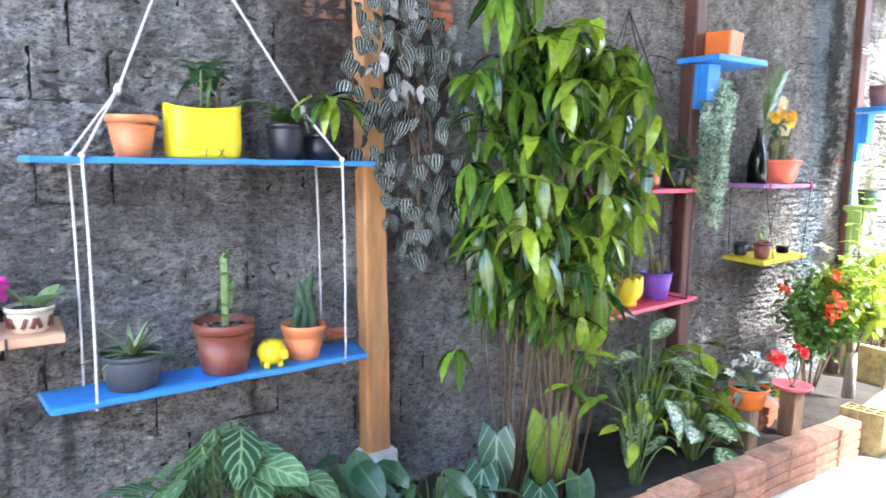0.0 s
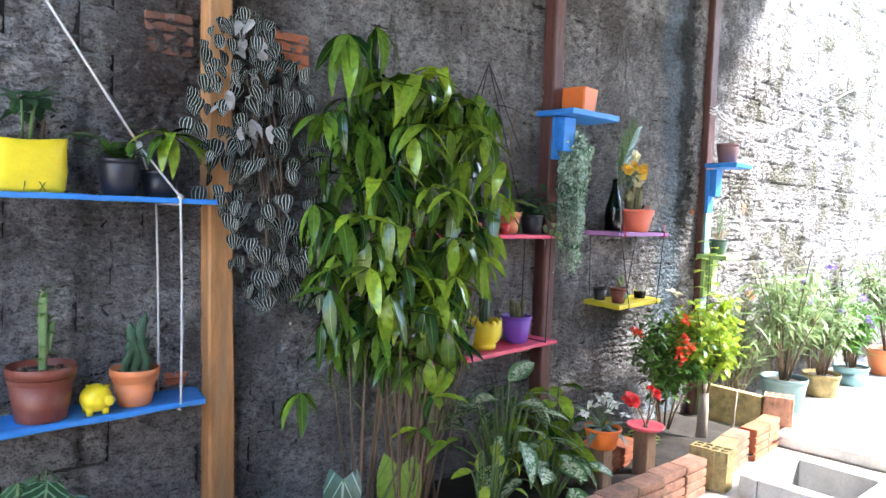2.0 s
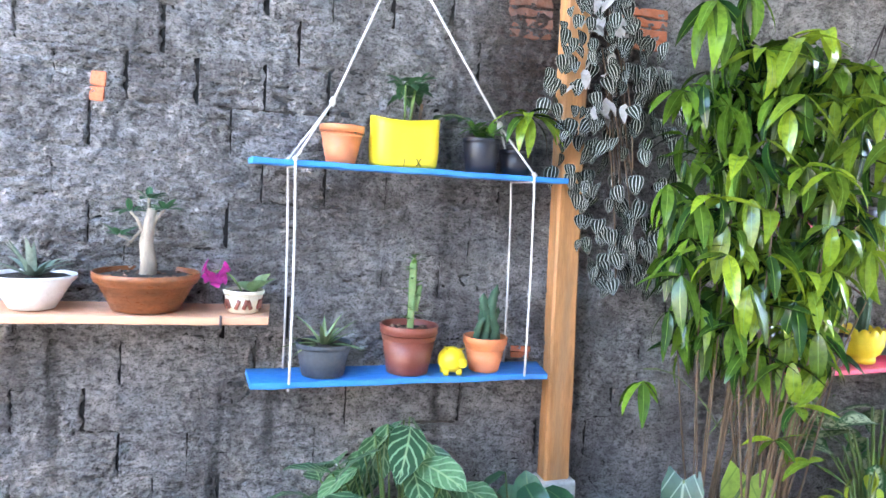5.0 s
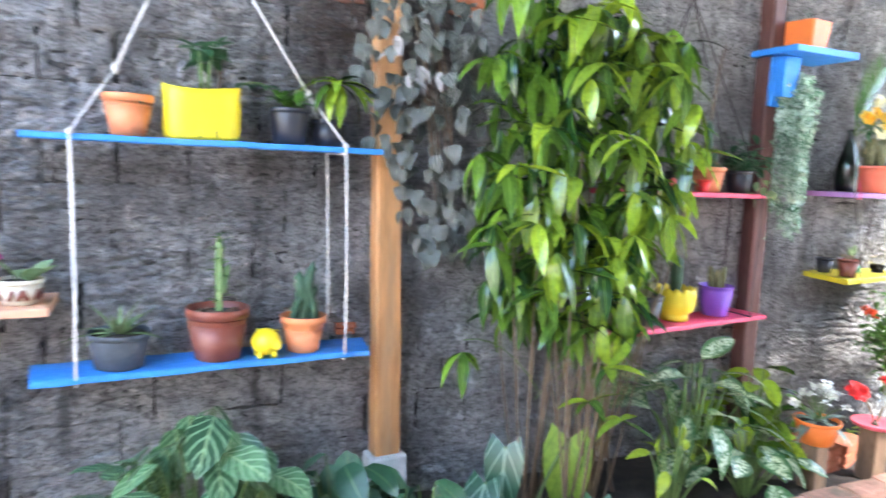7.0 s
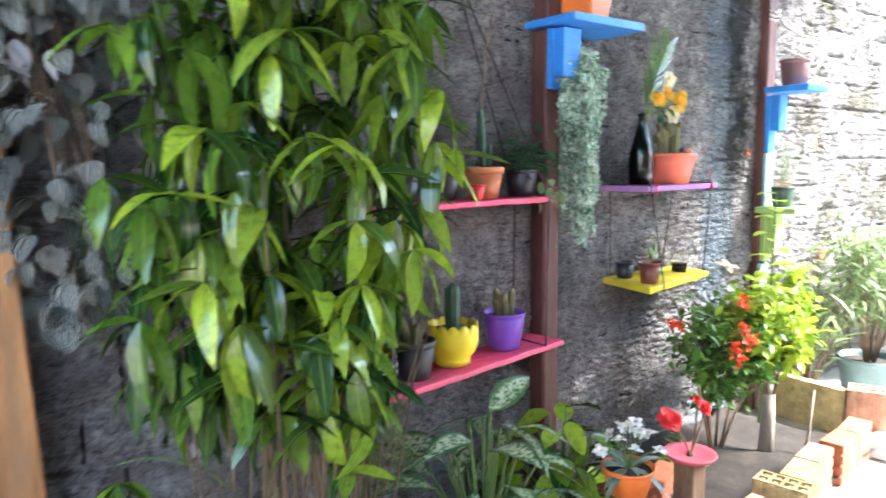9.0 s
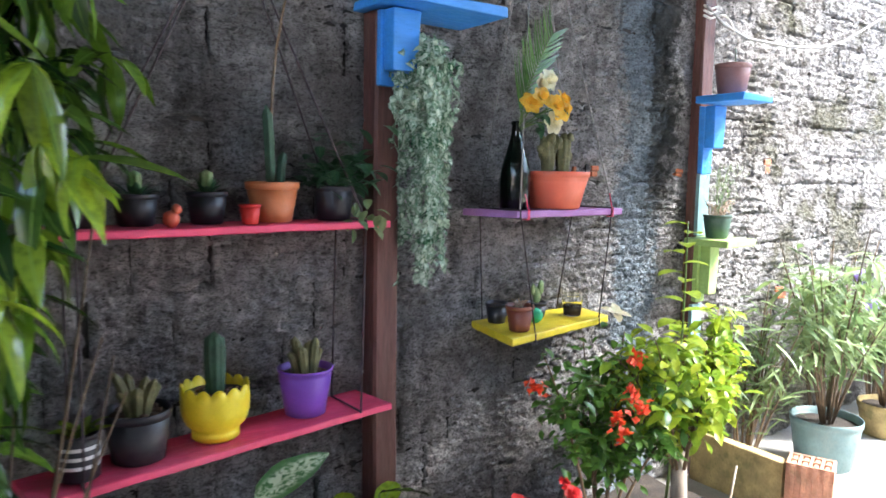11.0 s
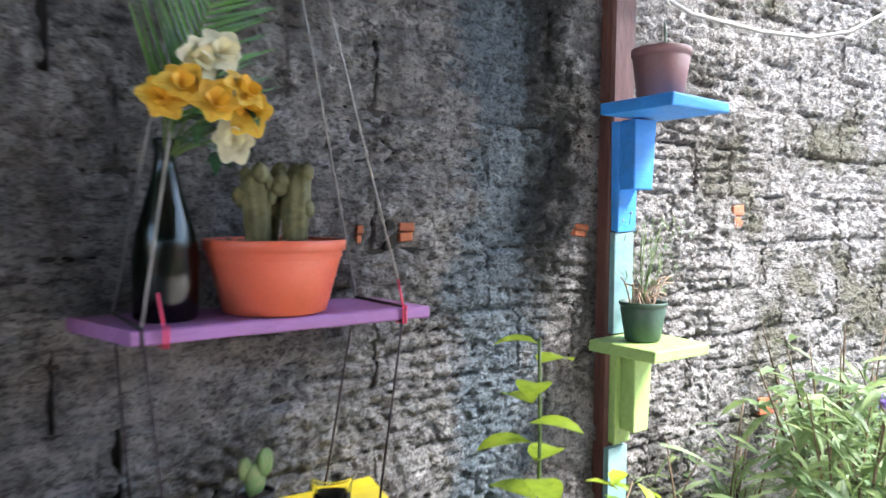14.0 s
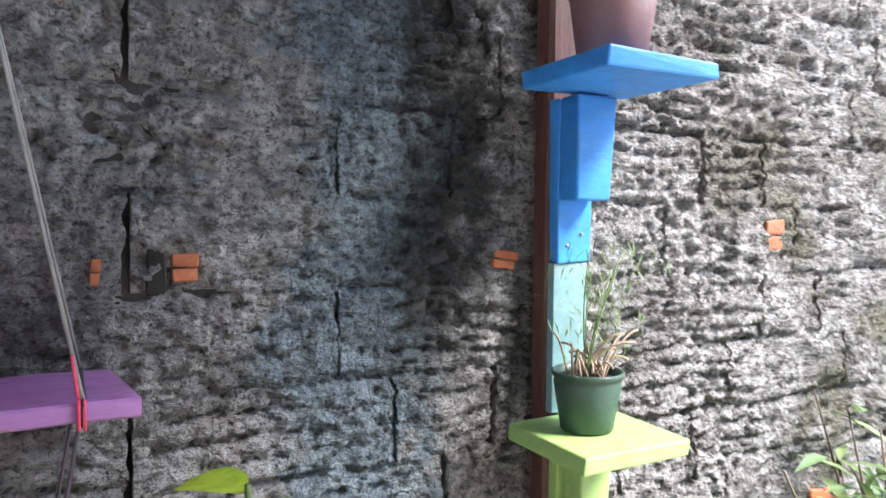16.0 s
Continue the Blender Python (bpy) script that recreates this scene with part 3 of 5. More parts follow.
def soil_bed(x0, x1, y0, y1, z):
    V, F, nx, ny = [], [], 90, 12
    for j in range(ny + 1):
        for i in range(nx + 1):
            x, y = x0 + (x1 - x0) * i / nx, y0 + (y1 - y0) * j / ny
            V.append((x, y, z + 0.03 * noise.noise((x * 5, y * 5, 1)) + 0.012 * noise.noise((x * 23, y * 23, 4))))
    for j in range(ny):
        for i in range(nx):
            a = j * (nx + 1) + i
            F.append((a, a + 1, a + nx + 2, a + nx + 1))
    return V, F, [(0.5, 0.5)] * len(V)


setting("soil_bed", soil_bed(-1.5, 4.6, -0.74, 0.02, 0.05), SOIL, "dark soil of the planting bed along the wall", "soil", smooth=True)
setting("sill", moved(block(0.22, 4.0, 0.07, 0.012), pose(4.86, -2.66, 0, 0, 0, 4)), CONCRETE, "low concrete sill across the yard", "sill")

# inspection box in the yard
box_ = thing("drain_box", pose(3.96, -1.19, 0), "open concrete inspection box with a raised rim", "drain box")
for k, (sx, sy, px, py) in enumerate(((0.58, 0.09, 0, 0.235), (0.58, 0.09, 0, -0.235), (0.09, 0.376, -0.245, 0), (0.09, 0.376, 0.245, 0))):
    part("rim", moved(block(sx, sy, 0.42, 0.008, -0.32), pose(px, py, 0)), CONCRETE, box_, smooth=False)
part("floor_slab", moved(block(0.42, 0.4, 0.03, 0.0, -0.3), pose(0, 0, 0)), CONCRETE, box_, smooth=False)
bulb = part("white_float", moved(ball(0.032, 1, 0.0, 14, 1.25), pose(3.92, -1.22, -0.23)), WHITEGLAZE)
tagged(bulb, "small white plastic bottle lying in the inspection box", "bottle")

# ---- posts ----


def post(name, base, top, w0, w1, d, material, label, z0=0.0, z1=3.15):
    V, F, n = [], [], 14
    rr = random.Random(len(name))
    for i in range(n + 1):
        s = i / n
        cx, w = base + (top - base) * s, w0 + (w1 - w0) * s
        j = rr.uniform(-0.003, 0.003)
        b = 0.008
        ring = ((-w / 2, -b), (-w / 2, -d + b), (-w / 2 + b, -d), (w / 2 - b, -d), (w / 2, -d + b), (w / 2, -b))
        V += [(cx + x + j, y - 0.002, z0 + (z1 - z0) * s) for x, y in ring]
    for i in range(n):
        for k in range(6):
            a, c = i * 6 + k, i * 6 + (k + 1) % 6
            F.append((a, a + 6, c + 6, c))
    F += [tuple(range(6)), tuple(reversed(range(n * 6, n * 6 + 6)))]
    return tagged(part(name, (V, F, [(0.5, 0.5)] * len(V)), material, None, smooth=False), label, "post", "posts along the wall")


post("timber_post", 1.39, 1.315, 0.1, 0.083, 0.075, OAK, "orange-brown squared timber post against the wall", 0.24)
tagged(part("post_footing", moved(block(0.14, 0.1, 0.25, 0.01, 0, 0.004, 3), pose(1.39, -0.052, 0)), CONCRETE, None, smooth=False), "grey concrete footing under the timber post", "footing")
post("timber_post", 3.165, 3.165, 0.086, 0.084, 0.08, REDWOOD, "dark red-brown timber post against the wall")
post("timber_post", 4.833, 4.83, 0.092, 0.094, 0.052, REDWOOD, "brown timber post at the roof's edge")

# ---- shelves ----


def board(name, corners, z, thick, material, label, ragged=0.0, seed=0):
    """A plank from its front-left, front-right, back-right and back-left corners, with worn, rounded edges."""
    rr = random.Random(seed)
    fl, fr, br, bl = [Vector((*c, 0)) for c in corners]
    n = 14
    V, F = [], []
    e = 0.003
    for i in range(n + 1):
        s = i / n
        f, b = fl.lerp(fr, s), bl.lerp(br, s)
        f = f + Vector((0, rr.uniform(-ragged, ragged), 0))
        d = (b - f).normalized() * e
        w = rr.uniform(-0.0012, 0.0012)
        for p, h in ((f + d, 0), (f, e), (f, thick - e), (f + d, thick), (b - d, thick), (b, thick - e), (b, e), (b - d, 0)):
            V.append((p.x, p.y, z - thick + h + w))
    for i in range(n):
        for k in range(8):
            a, c = i * 8 + k, i * 8 + (k + 1) % 8
            F.append((a, a + 8, c + 8, c))
    F += [tuple(range(8)), tuple(reversed(range(n * 8, n * 8 + 8)))]
    t = thing(name, pose(fl.x, fl.y, z), label, "shelf", "painted plank shelves")
    part("plank", moved((V, F, [(0.5, 0.5)] * len(V)), pose(-fl.x, -fl.y, -z)), material, t, smooth=False)
    return t


UZ, LZ = 1.342, 0.682
board("hanging_shelf", ((0.275, -0.255), (1.285, -0.215), (1.315, -0.035), (0.26, -0.075)), UZ, 0.017, BLUE, "bright blue painted plank shelf hung by white cord", 0.002, 1)
board("hanging_shelf", ((0.289, -0.285), (1.262, -0.208), (1.295, -0.03), (0.275, -0.105)), LZ, 0.019, BLUE, "bright blue painted plank shelf hung by white cord", 0.002, 2)
board("plank_shelf", ((-0.95, -0.25), (0.335, -0.25), (0.345, -0.004), (-0.95, -0.004)), 0.872, 0.024, PEACH, "peach painted plank shelf on the wall", 0.001, 3)
board("hanging_shelf", ((2.19, -0.325), (3.115, -0.192), (3.093, -0.015), (2.165, -0.165)), 0.703, 0.019, PINK, "hot pink painted plank shelf hung by dark cord", 0.001, 4)
board("hanging_shelf", ((2.2, -0.26), (3.105, -0.192), (3.093, -0.015), (2.2, -0.08)), 1.236, 0.019, PINK, "hot pink painted plank shelf hung by dark cord", 0.001, 5)
board("hanging_shelf", ((3.555, -0.232), (4.095, -0.21), (4.07, -0.025), (3.5, -0.025)), 1.256, 0.023, PURPLE, "lilac painted plank shelf hung by thin cord", 0.001, 6)
board("hanging_shelf", ((3.487, -0.3), (4.035, -0.215), (4.08, -0.012), (3.56, -0.012)), 0.866, 0.024, YELLOW, "yellow painted plank shelf hung by thin cord", 0.001, 7)

# white cords of the blue shelves
cords = thing("cord_sling", pose(0, 0, 0), "white cotton cord tied round two blue shelves", "cord")
hook = (0.73, -0.012, 2.06)
for side, (fx, fy, lx, ly, knot) in enumerate(((0.393, -0.254, 0.4, -0.279, (0.505, -0.15, 1.53)), (1.157, -0.224, 1.172, -0.219, (1.055, -0.15, 1.5)))):
    back_u, back_l = (fx - 0.012, fy + 0.176), (lx - 0.01, ly + 0.17)
    part("cord", tube([hook, knot], 0.0042), ROPE, cords)
    part("knot", moved(ball(0.011, 2, 0.2, 10, 1.4), pose(*knot)), ROPE, cords)
    for (ux, uy), (dx, dy), name in (((fx, fy - 0.004), (lx, ly - 0.004), "front"), (back_u, back_l, "back")):
        part("cord", tube([knot, (ux, uy, UZ + 0.004)], 0.0036), ROPE, cords)
        part("cord", tube(bent((ux, uy, UZ + 0.004), (dx, dy, LZ - 0.004), (0.004, 0, 0)), 0.0038), ROPE, cords)
        part("knot", moved(ball(0.0085, 5, 0.2, 10), pose(ux, uy, UZ + 0.004)), ROPE, cords)
    part("cord", tube([(fx, fy - 0.004, UZ - 0.02), (back_u[0], back_u[1], UZ - 0.02)], 0.0036), ROPE, cords)
    part("cord", tube([(lx, ly - 0.004, LZ - 0.022), (back_l[0], back_l[1], LZ - 0.022)], 0.0036), ROPE, cords)

# dark cords of the pink shelves and thin cords of the lilac and yellow ones
pink_sling = thing("cord_sling", pose(0, 0, 0), "dark cord holding the two pink shelves", "cord")
apex = (2.72, -0.015, 2.05)
for ux, uy, lx, ly in ((2.29, -0.256, 2.28, -0.315), (3.02, -0.2, 3.0, -0.21)):
    for dy in (0.0, 0.17):
        part("cord", tube([apex, (ux, uy + dy, 1.238)], 0.003), CORD, pink_sling)
        part("cord", tube([(ux, uy + dy, 1.238), (lx, ly + dy, 0.7)], 0.003), CORD, pink_sling)
    for z, x, y in ((1.238, ux, uy), (0.7045, lx, ly), (1.214, ux, uy), (0.682, lx, ly)):
        part("cord", tube([(x, y - 0.003, z), (x, y + 0.172, z)], 0.003), CORD, pink_sling)
lilac_sling = thing("cord_sling", pose(0, 0, 0), "thin grey cord holding the lilac and yellow shelves", "cord")
apex = (3.8, -0.012, 2.45)
for ux, uf, ub, lx, lf, lb in ((3.57, -0.229, -0.03, 3.6, -0.283, -0.02), (4.035, -0.215, -0.03, 3.97, -0.228, -0.02)):
    for u, l in ((uf, lf), (ub, lb)):
        part("cord", tube([apex, (ux, u, 1.258)], 0.0024), WIRE, lilac_sling)
        part("cord", tube([(ux, u, 1.262), (lx, l, 0.868)], 0.0022), CORD, lilac_sling)
    part("cord", tube([(ux, uf - 0.002, 1.2585), (ux, ub, 1.2585)], 0.003), CORD, lilac_sling)
    part("cord", tube([(ux, uf - 0.003, 1.257), (ux, uf - 0.003, 1.232), (ux, ub, 1.232)], 0.003), CORD, lilac_sling)
    part("cord", tube([(lx, lf - 0.003, 0.866), (lx, lf - 0.003, 0.84), (lx, lb, 0.84)], 0.003), CORD, lilac_sling)

for x, yf in ((3.6, -0.23), (4.03, -0.213)):
    tagged(part("cord_binding", add(*[tube([(x + 0.006 * k, yf - 0.006, 1.262), (x + 0.006 * k, yf - 0.006, 1.228), (x + 0.006 * k, yf + 0.02, 1.228)], 0.002, 6) for k in range(2)], tube([(x, yf - 0.004, 1.262), (x - 0.006, yf + 0.004, 1.31)], 0.002, 6)), PINK), "pink cord wound round the lilac shelf's edge", "cord", "pink bindings")

# ---- bracket shelves on the posts ----


def bracket(name, x0, x1, yf, z, paint, label, plank, block_, seed, back=-0.004, py=-0.1):
    """A small board on a post: board, long plank down the post's face and a shorter block before it."""
    t = thing(name, pose(0, 0, 0), label, "bracket shelf", "bracket shelves on the posts")
    part("board", moved(block(x1 - x0, back - yf, 0.03, 0.004, 0, 0.003, seed), pose((x0 + x1) / 2, (yf + back) / 2, z - 0.03)), paint, t, smooth=False)
    px0, px1, pz0 = plank
    part("plank", moved(block(px1 - px0, 0.022, z - 0.034 - pz0, 0.003, 0, 0.003, seed + 1), pose((px0 + px1) / 2, py, pz0)), paint, t, smooth=False)
    bx0, bx1, bz0 = block_
    tall_ = z - 0.034 - bz0
    V, F, U = block(bx1 - bx0, 0.05, tall_, 0.004, 0, 0.001, seed + 2)
    V = [(x - (0.012 if x > 0 else 0.0) * (1 - h / tall_), y, h) for x, y, h in V]
    part("block", moved((V, F, U), pose((bx0 + bx1) / 2, py - 0.037, bz0)), paint, t, smooth=False)
    for hx, hz in ((0.3, 0.03), (0.7, 0.05)):
        part("nail", moved(lathe([(0.0035, 0), (0.0035, 0.002), (0.001, 0.003)], 8), pose(px0 + (px1 - px0) * hx, py - 0.011, pz0 + hz, 90, 0, 0)), WIRE, t)
    return t


bracket("bracket_shelf", 3.09, 3.49, -0.245, 1.868, BLUE, "blue painted bracket shelf on the dark red post", (3.12, 3.22, 1.62), (3.13, 3.225, 1.66), 11)
bracket("bracket_shelf", 4.7, 4.922, -0.305, 1.715, BLUE, "blue painted bracket shelf on the brown post", (4.785, 4.865, 1.39), (4.79, 4.875, 1.5), 21, -0.085, -0.066)
bracket("bracket_shelf", 4.695, 4.91, -0.275, 1.115, GREEN, "light green painted bracket shelf on the brown post", (4.795, 4.855, 0.82), (4.81, 4.88, 0.86), 31, -0.07, -0.066)
tagged(part("paint_strip", moved(block(0.075, 0.018, 0.27, 0.002), pose(4.822, -0.064, 1.118)), TEAL, None, smooth=False), "faded teal board on the post between two bracket shelves", "board")
tagged(part("paint_strip", moved(block(0.075, 0.018, 0.55, 0.002), pose(4.815, -0.064, 0.26)), TEAL, None, smooth=False), "faded teal board low on the post", "board")

# ---- pots on the peach plank ----
PZ = 0.873
t = potted("potted_succulent", pose(-0.32, -0.14, PZ), "white glazed bowl with a grey-green aloe", WHITEGLAZE, 0.115, 0.06, 0.1, fill=0.9)
part("leaves", moved(rosette(22, 0.13, 0.03, 0.5, "blade", 4, (25, 80)), pose(0, 0, 0.09)), L_DUSTY, t)
t = potted("potted_desert_rose", pose(-0.017, -0.14, PZ), "wide varnished wooden bowl with a thick-stemmed desert rose", WOODBOWL, 0.15, 0.095, 0.115, rim=0.02, fill=0.88)
grit_("gravel", chips(0.12, 0.1, 40, 3), GRAVEL, t)
part("stem", tube([(0, 0, 0.08), (0.004, 0, 0.14), (-0.004, 0, 0.2), (0.004, 0, 0.26), (0.01, 0, 0.3)], 0.026, 10, 0.014), TRUNK, t)
for k, (dx, dz) in enumerate(((-0.05, 0.29), (0.045, 0.3), (0.0, 0.33), (-0.08, 0.22))):
    part("twig", tube([(0, 0, 0.2 + 0.02 * k), (dx * 0.6, 0.01 * k - 0.01, dz - 0.02), (dx, 0.0, dz)], 0.006, 6, 0.004), TRUNK, t)
    part("leaves", moved(rosette(9, 0.05, 0.024, 0.5, "oval", 20 + k, (0, 60)), pose(dx, 0, dz)), L_DARK, t)
t = potted("potted_orchid", pose(0.262, -0.16, PZ), "small cream patterned pot with a magenta orchid", CREAM, 0.06, 0.045, 0.07, rim=0.014, fill=0.85)
part("pattern", add(*[moved(block(0.012, 0.002, 0.03, 0.0), Matrix.Rotation(radians(a), 4, "Z") @ pose(0, -0.0545, 0.015, 0, 20 * (-1) ** (a // 24), 0)) for a in range(0, 360, 24)]), BROWN, t)
part("leaves", moved(rosette(4, 0.09, 0.05, 0.4, "oval", 3, (25, 60)), pose(0.02, 0, 0.06)), L_PALE, t)
part("stem", tube(bent((0, 0, 0.05), (-0.09, -0.01, 0.12), (0, 0, 0.03)), 0.003), STEM, t)
part("flowers", add(*[moved(bloom(5, 0.024, 0.022, 30 + k), pose(-0.085 + 0.03 * math.sin(k * 2.4), 0.02 * math.cos(k * 1.7), 0.09 + 0.014 * (k % 4), 70, 0, 40 * k)) for k in range(9)]), P_MAGENTA, t)
tie = tagged(part("plank_tie", tube([(0.2, -0.253, 0.877), (0.2, -0.256, 0.845), (0.19, -0.02, 0.843)], 0.004), CORD), "dark cord tied round the peach plank", "cord")

# ---- pots on the blue shelves ----


def shelf_y(x, at_x, y, slope=0.075):
    return y + (x - at_x) * slope


t = potted("potted_plant", pose(0.537, -0.155, UZ), "terracotta pot with a low trailing green plant", TERRA, 0.069, 0.046, 0.118, rim=0.022, fill=0.82)
rr = random.Random(5)
part("leaves", add(*[moved(leaf(0.05, 0.017, 0.9, 0.3, "lance", 4), aimed((rr.uniform(-0.04, 0.04), rr.uniform(-0.04, 0.04), 0.1), rr.uniform(0, 360), rr.uniform(10, 65))) for _ in range(26)]), L_DARK, t)


def soft_box(w, d, h, n=36, power=4.0):
    """A rounded square tub with slightly bulging walls, a rim and an inside."""
    V, F = [], []
    prof = ((0.9, 0.0), (0.97, 0.012), (1.0, h * 0.4), (0.985, h * 0.8), (1.0, h), (0.965, h), (0.94, h * 0.8), (0.9, h * 0.5))
    for s, z in prof:
        for k in range(n):
            a = 2 * math.pi * k / n
            c, q = math.cos(a), math.sin(a)
            r = (abs(c) ** power + abs(q) ** power) ** (-1 / power)
            V.append((r * c * s * w / 2, r * q * s * d / 2, z + (0.008 * math.cos(2 * a + 0.6) if z >= h * 0.95 else 0)))
    for i in range(len(prof) - 1):
        for k in range(n):
            a, b = i * n + k, i * n + (k + 1) % n
            F.append((a, b, b + n, a + n))
    F += [tuple(reversed(range(n))), tuple(range((len(prof) - 1) * n, len(prof) * n))]
    return V, F, [(0.5, 0.5)] * len(V)


t = thing("potted_plant", pose(0.737, -0.145, UZ, 0, 0, 6), "square bright yellow tub with a leafy green plant", "potted plant")
part("pot", soft_box(0.215, 0.14, 0.152), LEMON, t)
part("soil", soil_geo(0.068, 0.125, 1, 1.4, 0.9), SOIL, t)
for x, dx in ((-0.02, 0.004), (0.02, 0.016), (0.036, -0.016)):
    part("mark", tube([(x, -0.0705, 0.004), (x + dx, -0.0705, 0.03)], 0.0012, 5), INK, t)
rr = random.Random(6)
for k in range(5):
    x, y, h = rr.uniform(-0.035, 0.045), rr.uniform(-0.03, 0.03), rr.uniform(0.19, 0.29)
    part("stem", tube([(x * 0.5, y * 0.5, 0.12), (x, y, h)], 0.003), STEM, t)
    part("leaves", moved(rosette(7, 0.06, 0.036, 0.6, "oval", 40 + k, (-20, 60)), pose(x, y, h)), L_DARK, t)
part("twig", tube([(0.05, 0.02, 0.12), (0.06, 0.02, 0.21)], 0.006), CANE, t)
part("runner", tube(bent((0.07, 0.0, 0.13), (0.2, -0.02, 0.17), (0, 0, 0.03)), 0.002), STEM, t)
part("leaves", add(*[moved(leaf(0.06, 0.026, 0.5, 0.3, "lance", 5), aimed((0.1 + 0.022 * k, -0.01, 0.175), 20 + 80 * (k % 2), 8)) for k in range(6)]), L_DARK, t)

t = potted("potted_plant", pose(0.998, -0.145, UZ), "black plastic pot with a small bushy plant", BLACK, 0.063, 0.05, 0.112, rim=0.014)
part("leaves", add(*[moved(rosette(8, 0.05, 0.02, 0.6, "lance", 50 + k, (-10, 70)), pose(0.03 * math.sin(k * 2.2), 0.03 * math.cos(k * 2.2), 0.115 + 0.012 * (k % 3))) for k in range(7)]), L_BUSH, t)
t = potted("potted_plant", pose(1.13, -0.12, UZ), "dark blue-black pot with long drooping lance leaves", BLACK, 0.06, 0.048, 0.085, rim=0.014, seed=3)
for k, (yaw, pit, L) in enumerate(((185, 20, 0.17), (230, -20, 0.15), (300, 5, 0.17), (340, 15, 0.2), (262, -30, 0.16), (200, 35, 0.12), (20, 25, 0.18), (285, -45, 0.15), (330, -20, 0.16), (250, 25, 0.15), (310, 40, 0.14), (0, 5, 0.19), (215, 0, 0.16))):
    part("leaf", leaf(L, 0.04, 1.3, 0.25, "lance", 7), L_TALL, t, at=aimed((0.02, -0.03, 0.2), yaw, pit))
part("stem", tube(bent((0, 0, 0.06), (0.02, -0.03, 0.2), (0.01, 0, 0)), 0.005), STEM, t)

t = potted("potted_aloe", pose(0.508, -0.185, LZ), "slate-grey rubber bowl with a spiky aloe", SLATE, 0.087, 0.066, 0.105, rim=0.016, fill=0.9)
part("leaves", moved(rosette(20, 0.15, 0.024, 0.7, "blade", 9, (15, 80), 0.6), pose(0, 0, 0.09)), L_ALOE, t)
t = potted("potted_cactus", pose(0.783, -0.165, LZ), "brown plastic pot of bark chips with an upright spurge", BROWN, 0.094, 0.068, 0.16, rim=0.03, fill=0.86)
grit_("gravel", chips(0.074, 0.14, 60, 8), GRAVEL, t)
part("stem", moved(ribbed(0.014, 0.25, 3, 0.45, (0.0, 0)), pose(0.005, 0, 0.135)), CACTUS, t)
part("stem", moved(ribbed(0.01, 0.09, 3, 0.45, (0.012, 0)), pose(0.02, 0, 0.2)), CACTUS, t)
rr = random.Random(12)
part("leaves", add(*[moved(leaf(0.045, 0.017, 0.4, 0.3, "lance", 3), aimed((0.005, 0, 0.17 + 0.0078 * k), rr.uniform(0, 360), rr.uniform(10, 50))) for k in range(28)]), L_BUSH, t)
pig = tagged(part("piggy_bank", add(
    moved(ball(0.046, 0, 0, 18, 0.92), pose(0, 0, 0.047)), moved(lathe([(0.014, 0), (0.017, 0.012), (0.014, 0.014)], 12), pose(0.02, -0.044, 0.045, 75, 0, 20)),
    *[moved(lathe([(0.009, 0), (0.012, 0.02)], 10), pose(x, y, 0)) for x in (-0.022, 0.022) for y in (-0.02, 0.02)],
    *[moved(leaf(0.02, 0.018, 0.5, 0.3, "petal", 4), aimed((x, -0.026, 0.082), 200 + 3000 * x, 50)) for x in (-0.022, 0.024)]), LEMON, None, at=pose(0.925, -0.19, LZ)), "glossy yellow ceramic piggy bank on the blue shelf", "piggy bank")
t = potted("potted_cactus", pose(1.052, -0.15, LZ), "terracotta pot with a knobbly dark green cactus", TERRA, 0.074, 0.05, 0.118, rim=0.026, fill=0.84)
grit_("gravel", chips(0.055, 0.102, 24, 9), GRAVEL, t)
for k, (x, y, h, r) in enumerate(((-0.006, 0, 0.17, 0.018), (0.022, -0.006, 0.2, 0.016), (0.0, 0.015, 0.13, 0.015), (0.038, 0.01, 0.12, 0.012), (-0.02, -0.01, 0.09, 0.012))):
    part("stem", moved(knobbly(r, h, k), pose(x, y, 0.095)), CACTUSDK, t)

# ---- pots on the pink shelves ----
KZ, PLZ = 1.237, 0.704
rr = random.Random(21)
for k, (x, y, r, h, mat_, lab) in enumerate(((2.33, -0.14, 0.055, 0.09, BLACK, "black plastic pot with a small dark succulent"), (2.44, -0.13, 0.052, 0.075, BLACK, "black pot with a small grey cactus"), (2.61, -0.12, 0.05, 0.08, BLACK, "blue-black pot with a spiky cactus"))):
    t = potted("potted_succulent", pose(x, y, KZ), lab, mat_, r, r * 0.78, h)
    part("stem", moved(ribbed(0.016, 0.07, 6, 0.2), pose(0, 0, h * 0.8)), CACTUS, t)
    part("leaves", moved(rosette(14, 0.06, 0.018, 0.5, "lance", 60 + k, (20, 85)), pose(0, 0, h * 0.85)), L_DARK, t)
tagged(part("red_cup", add(pot_geo(0.027, 0.02, 0.05, 0.008)), RED, None, at=pose(2.695, -0.185, KZ)), "small bright red plastic cup on the pink shelf", "cup")
tagged(part("trinket", add(ball(0.02, 3, 0.1, 10), moved(ball(0.012, 4, 0.1, 10), pose(0.012, -0.004, 0.022))), CORAL, None, at=pose(2.5, -0.2, KZ + 0.019)), "small orange and white ornament", "ornament")
t = potted("potted_cactus", pose(2.785, -0.115, KZ), "terracotta pot with a slender upright cactus", TERRA, 0.07, 0.05, 0.105, rim=0.02)
part("stem", moved(ribbed(0.014, 0.22, 5, 0.3, (-0.01, 0)), pose(-0.005, 0, 0.085)), CACTUSDK, t)
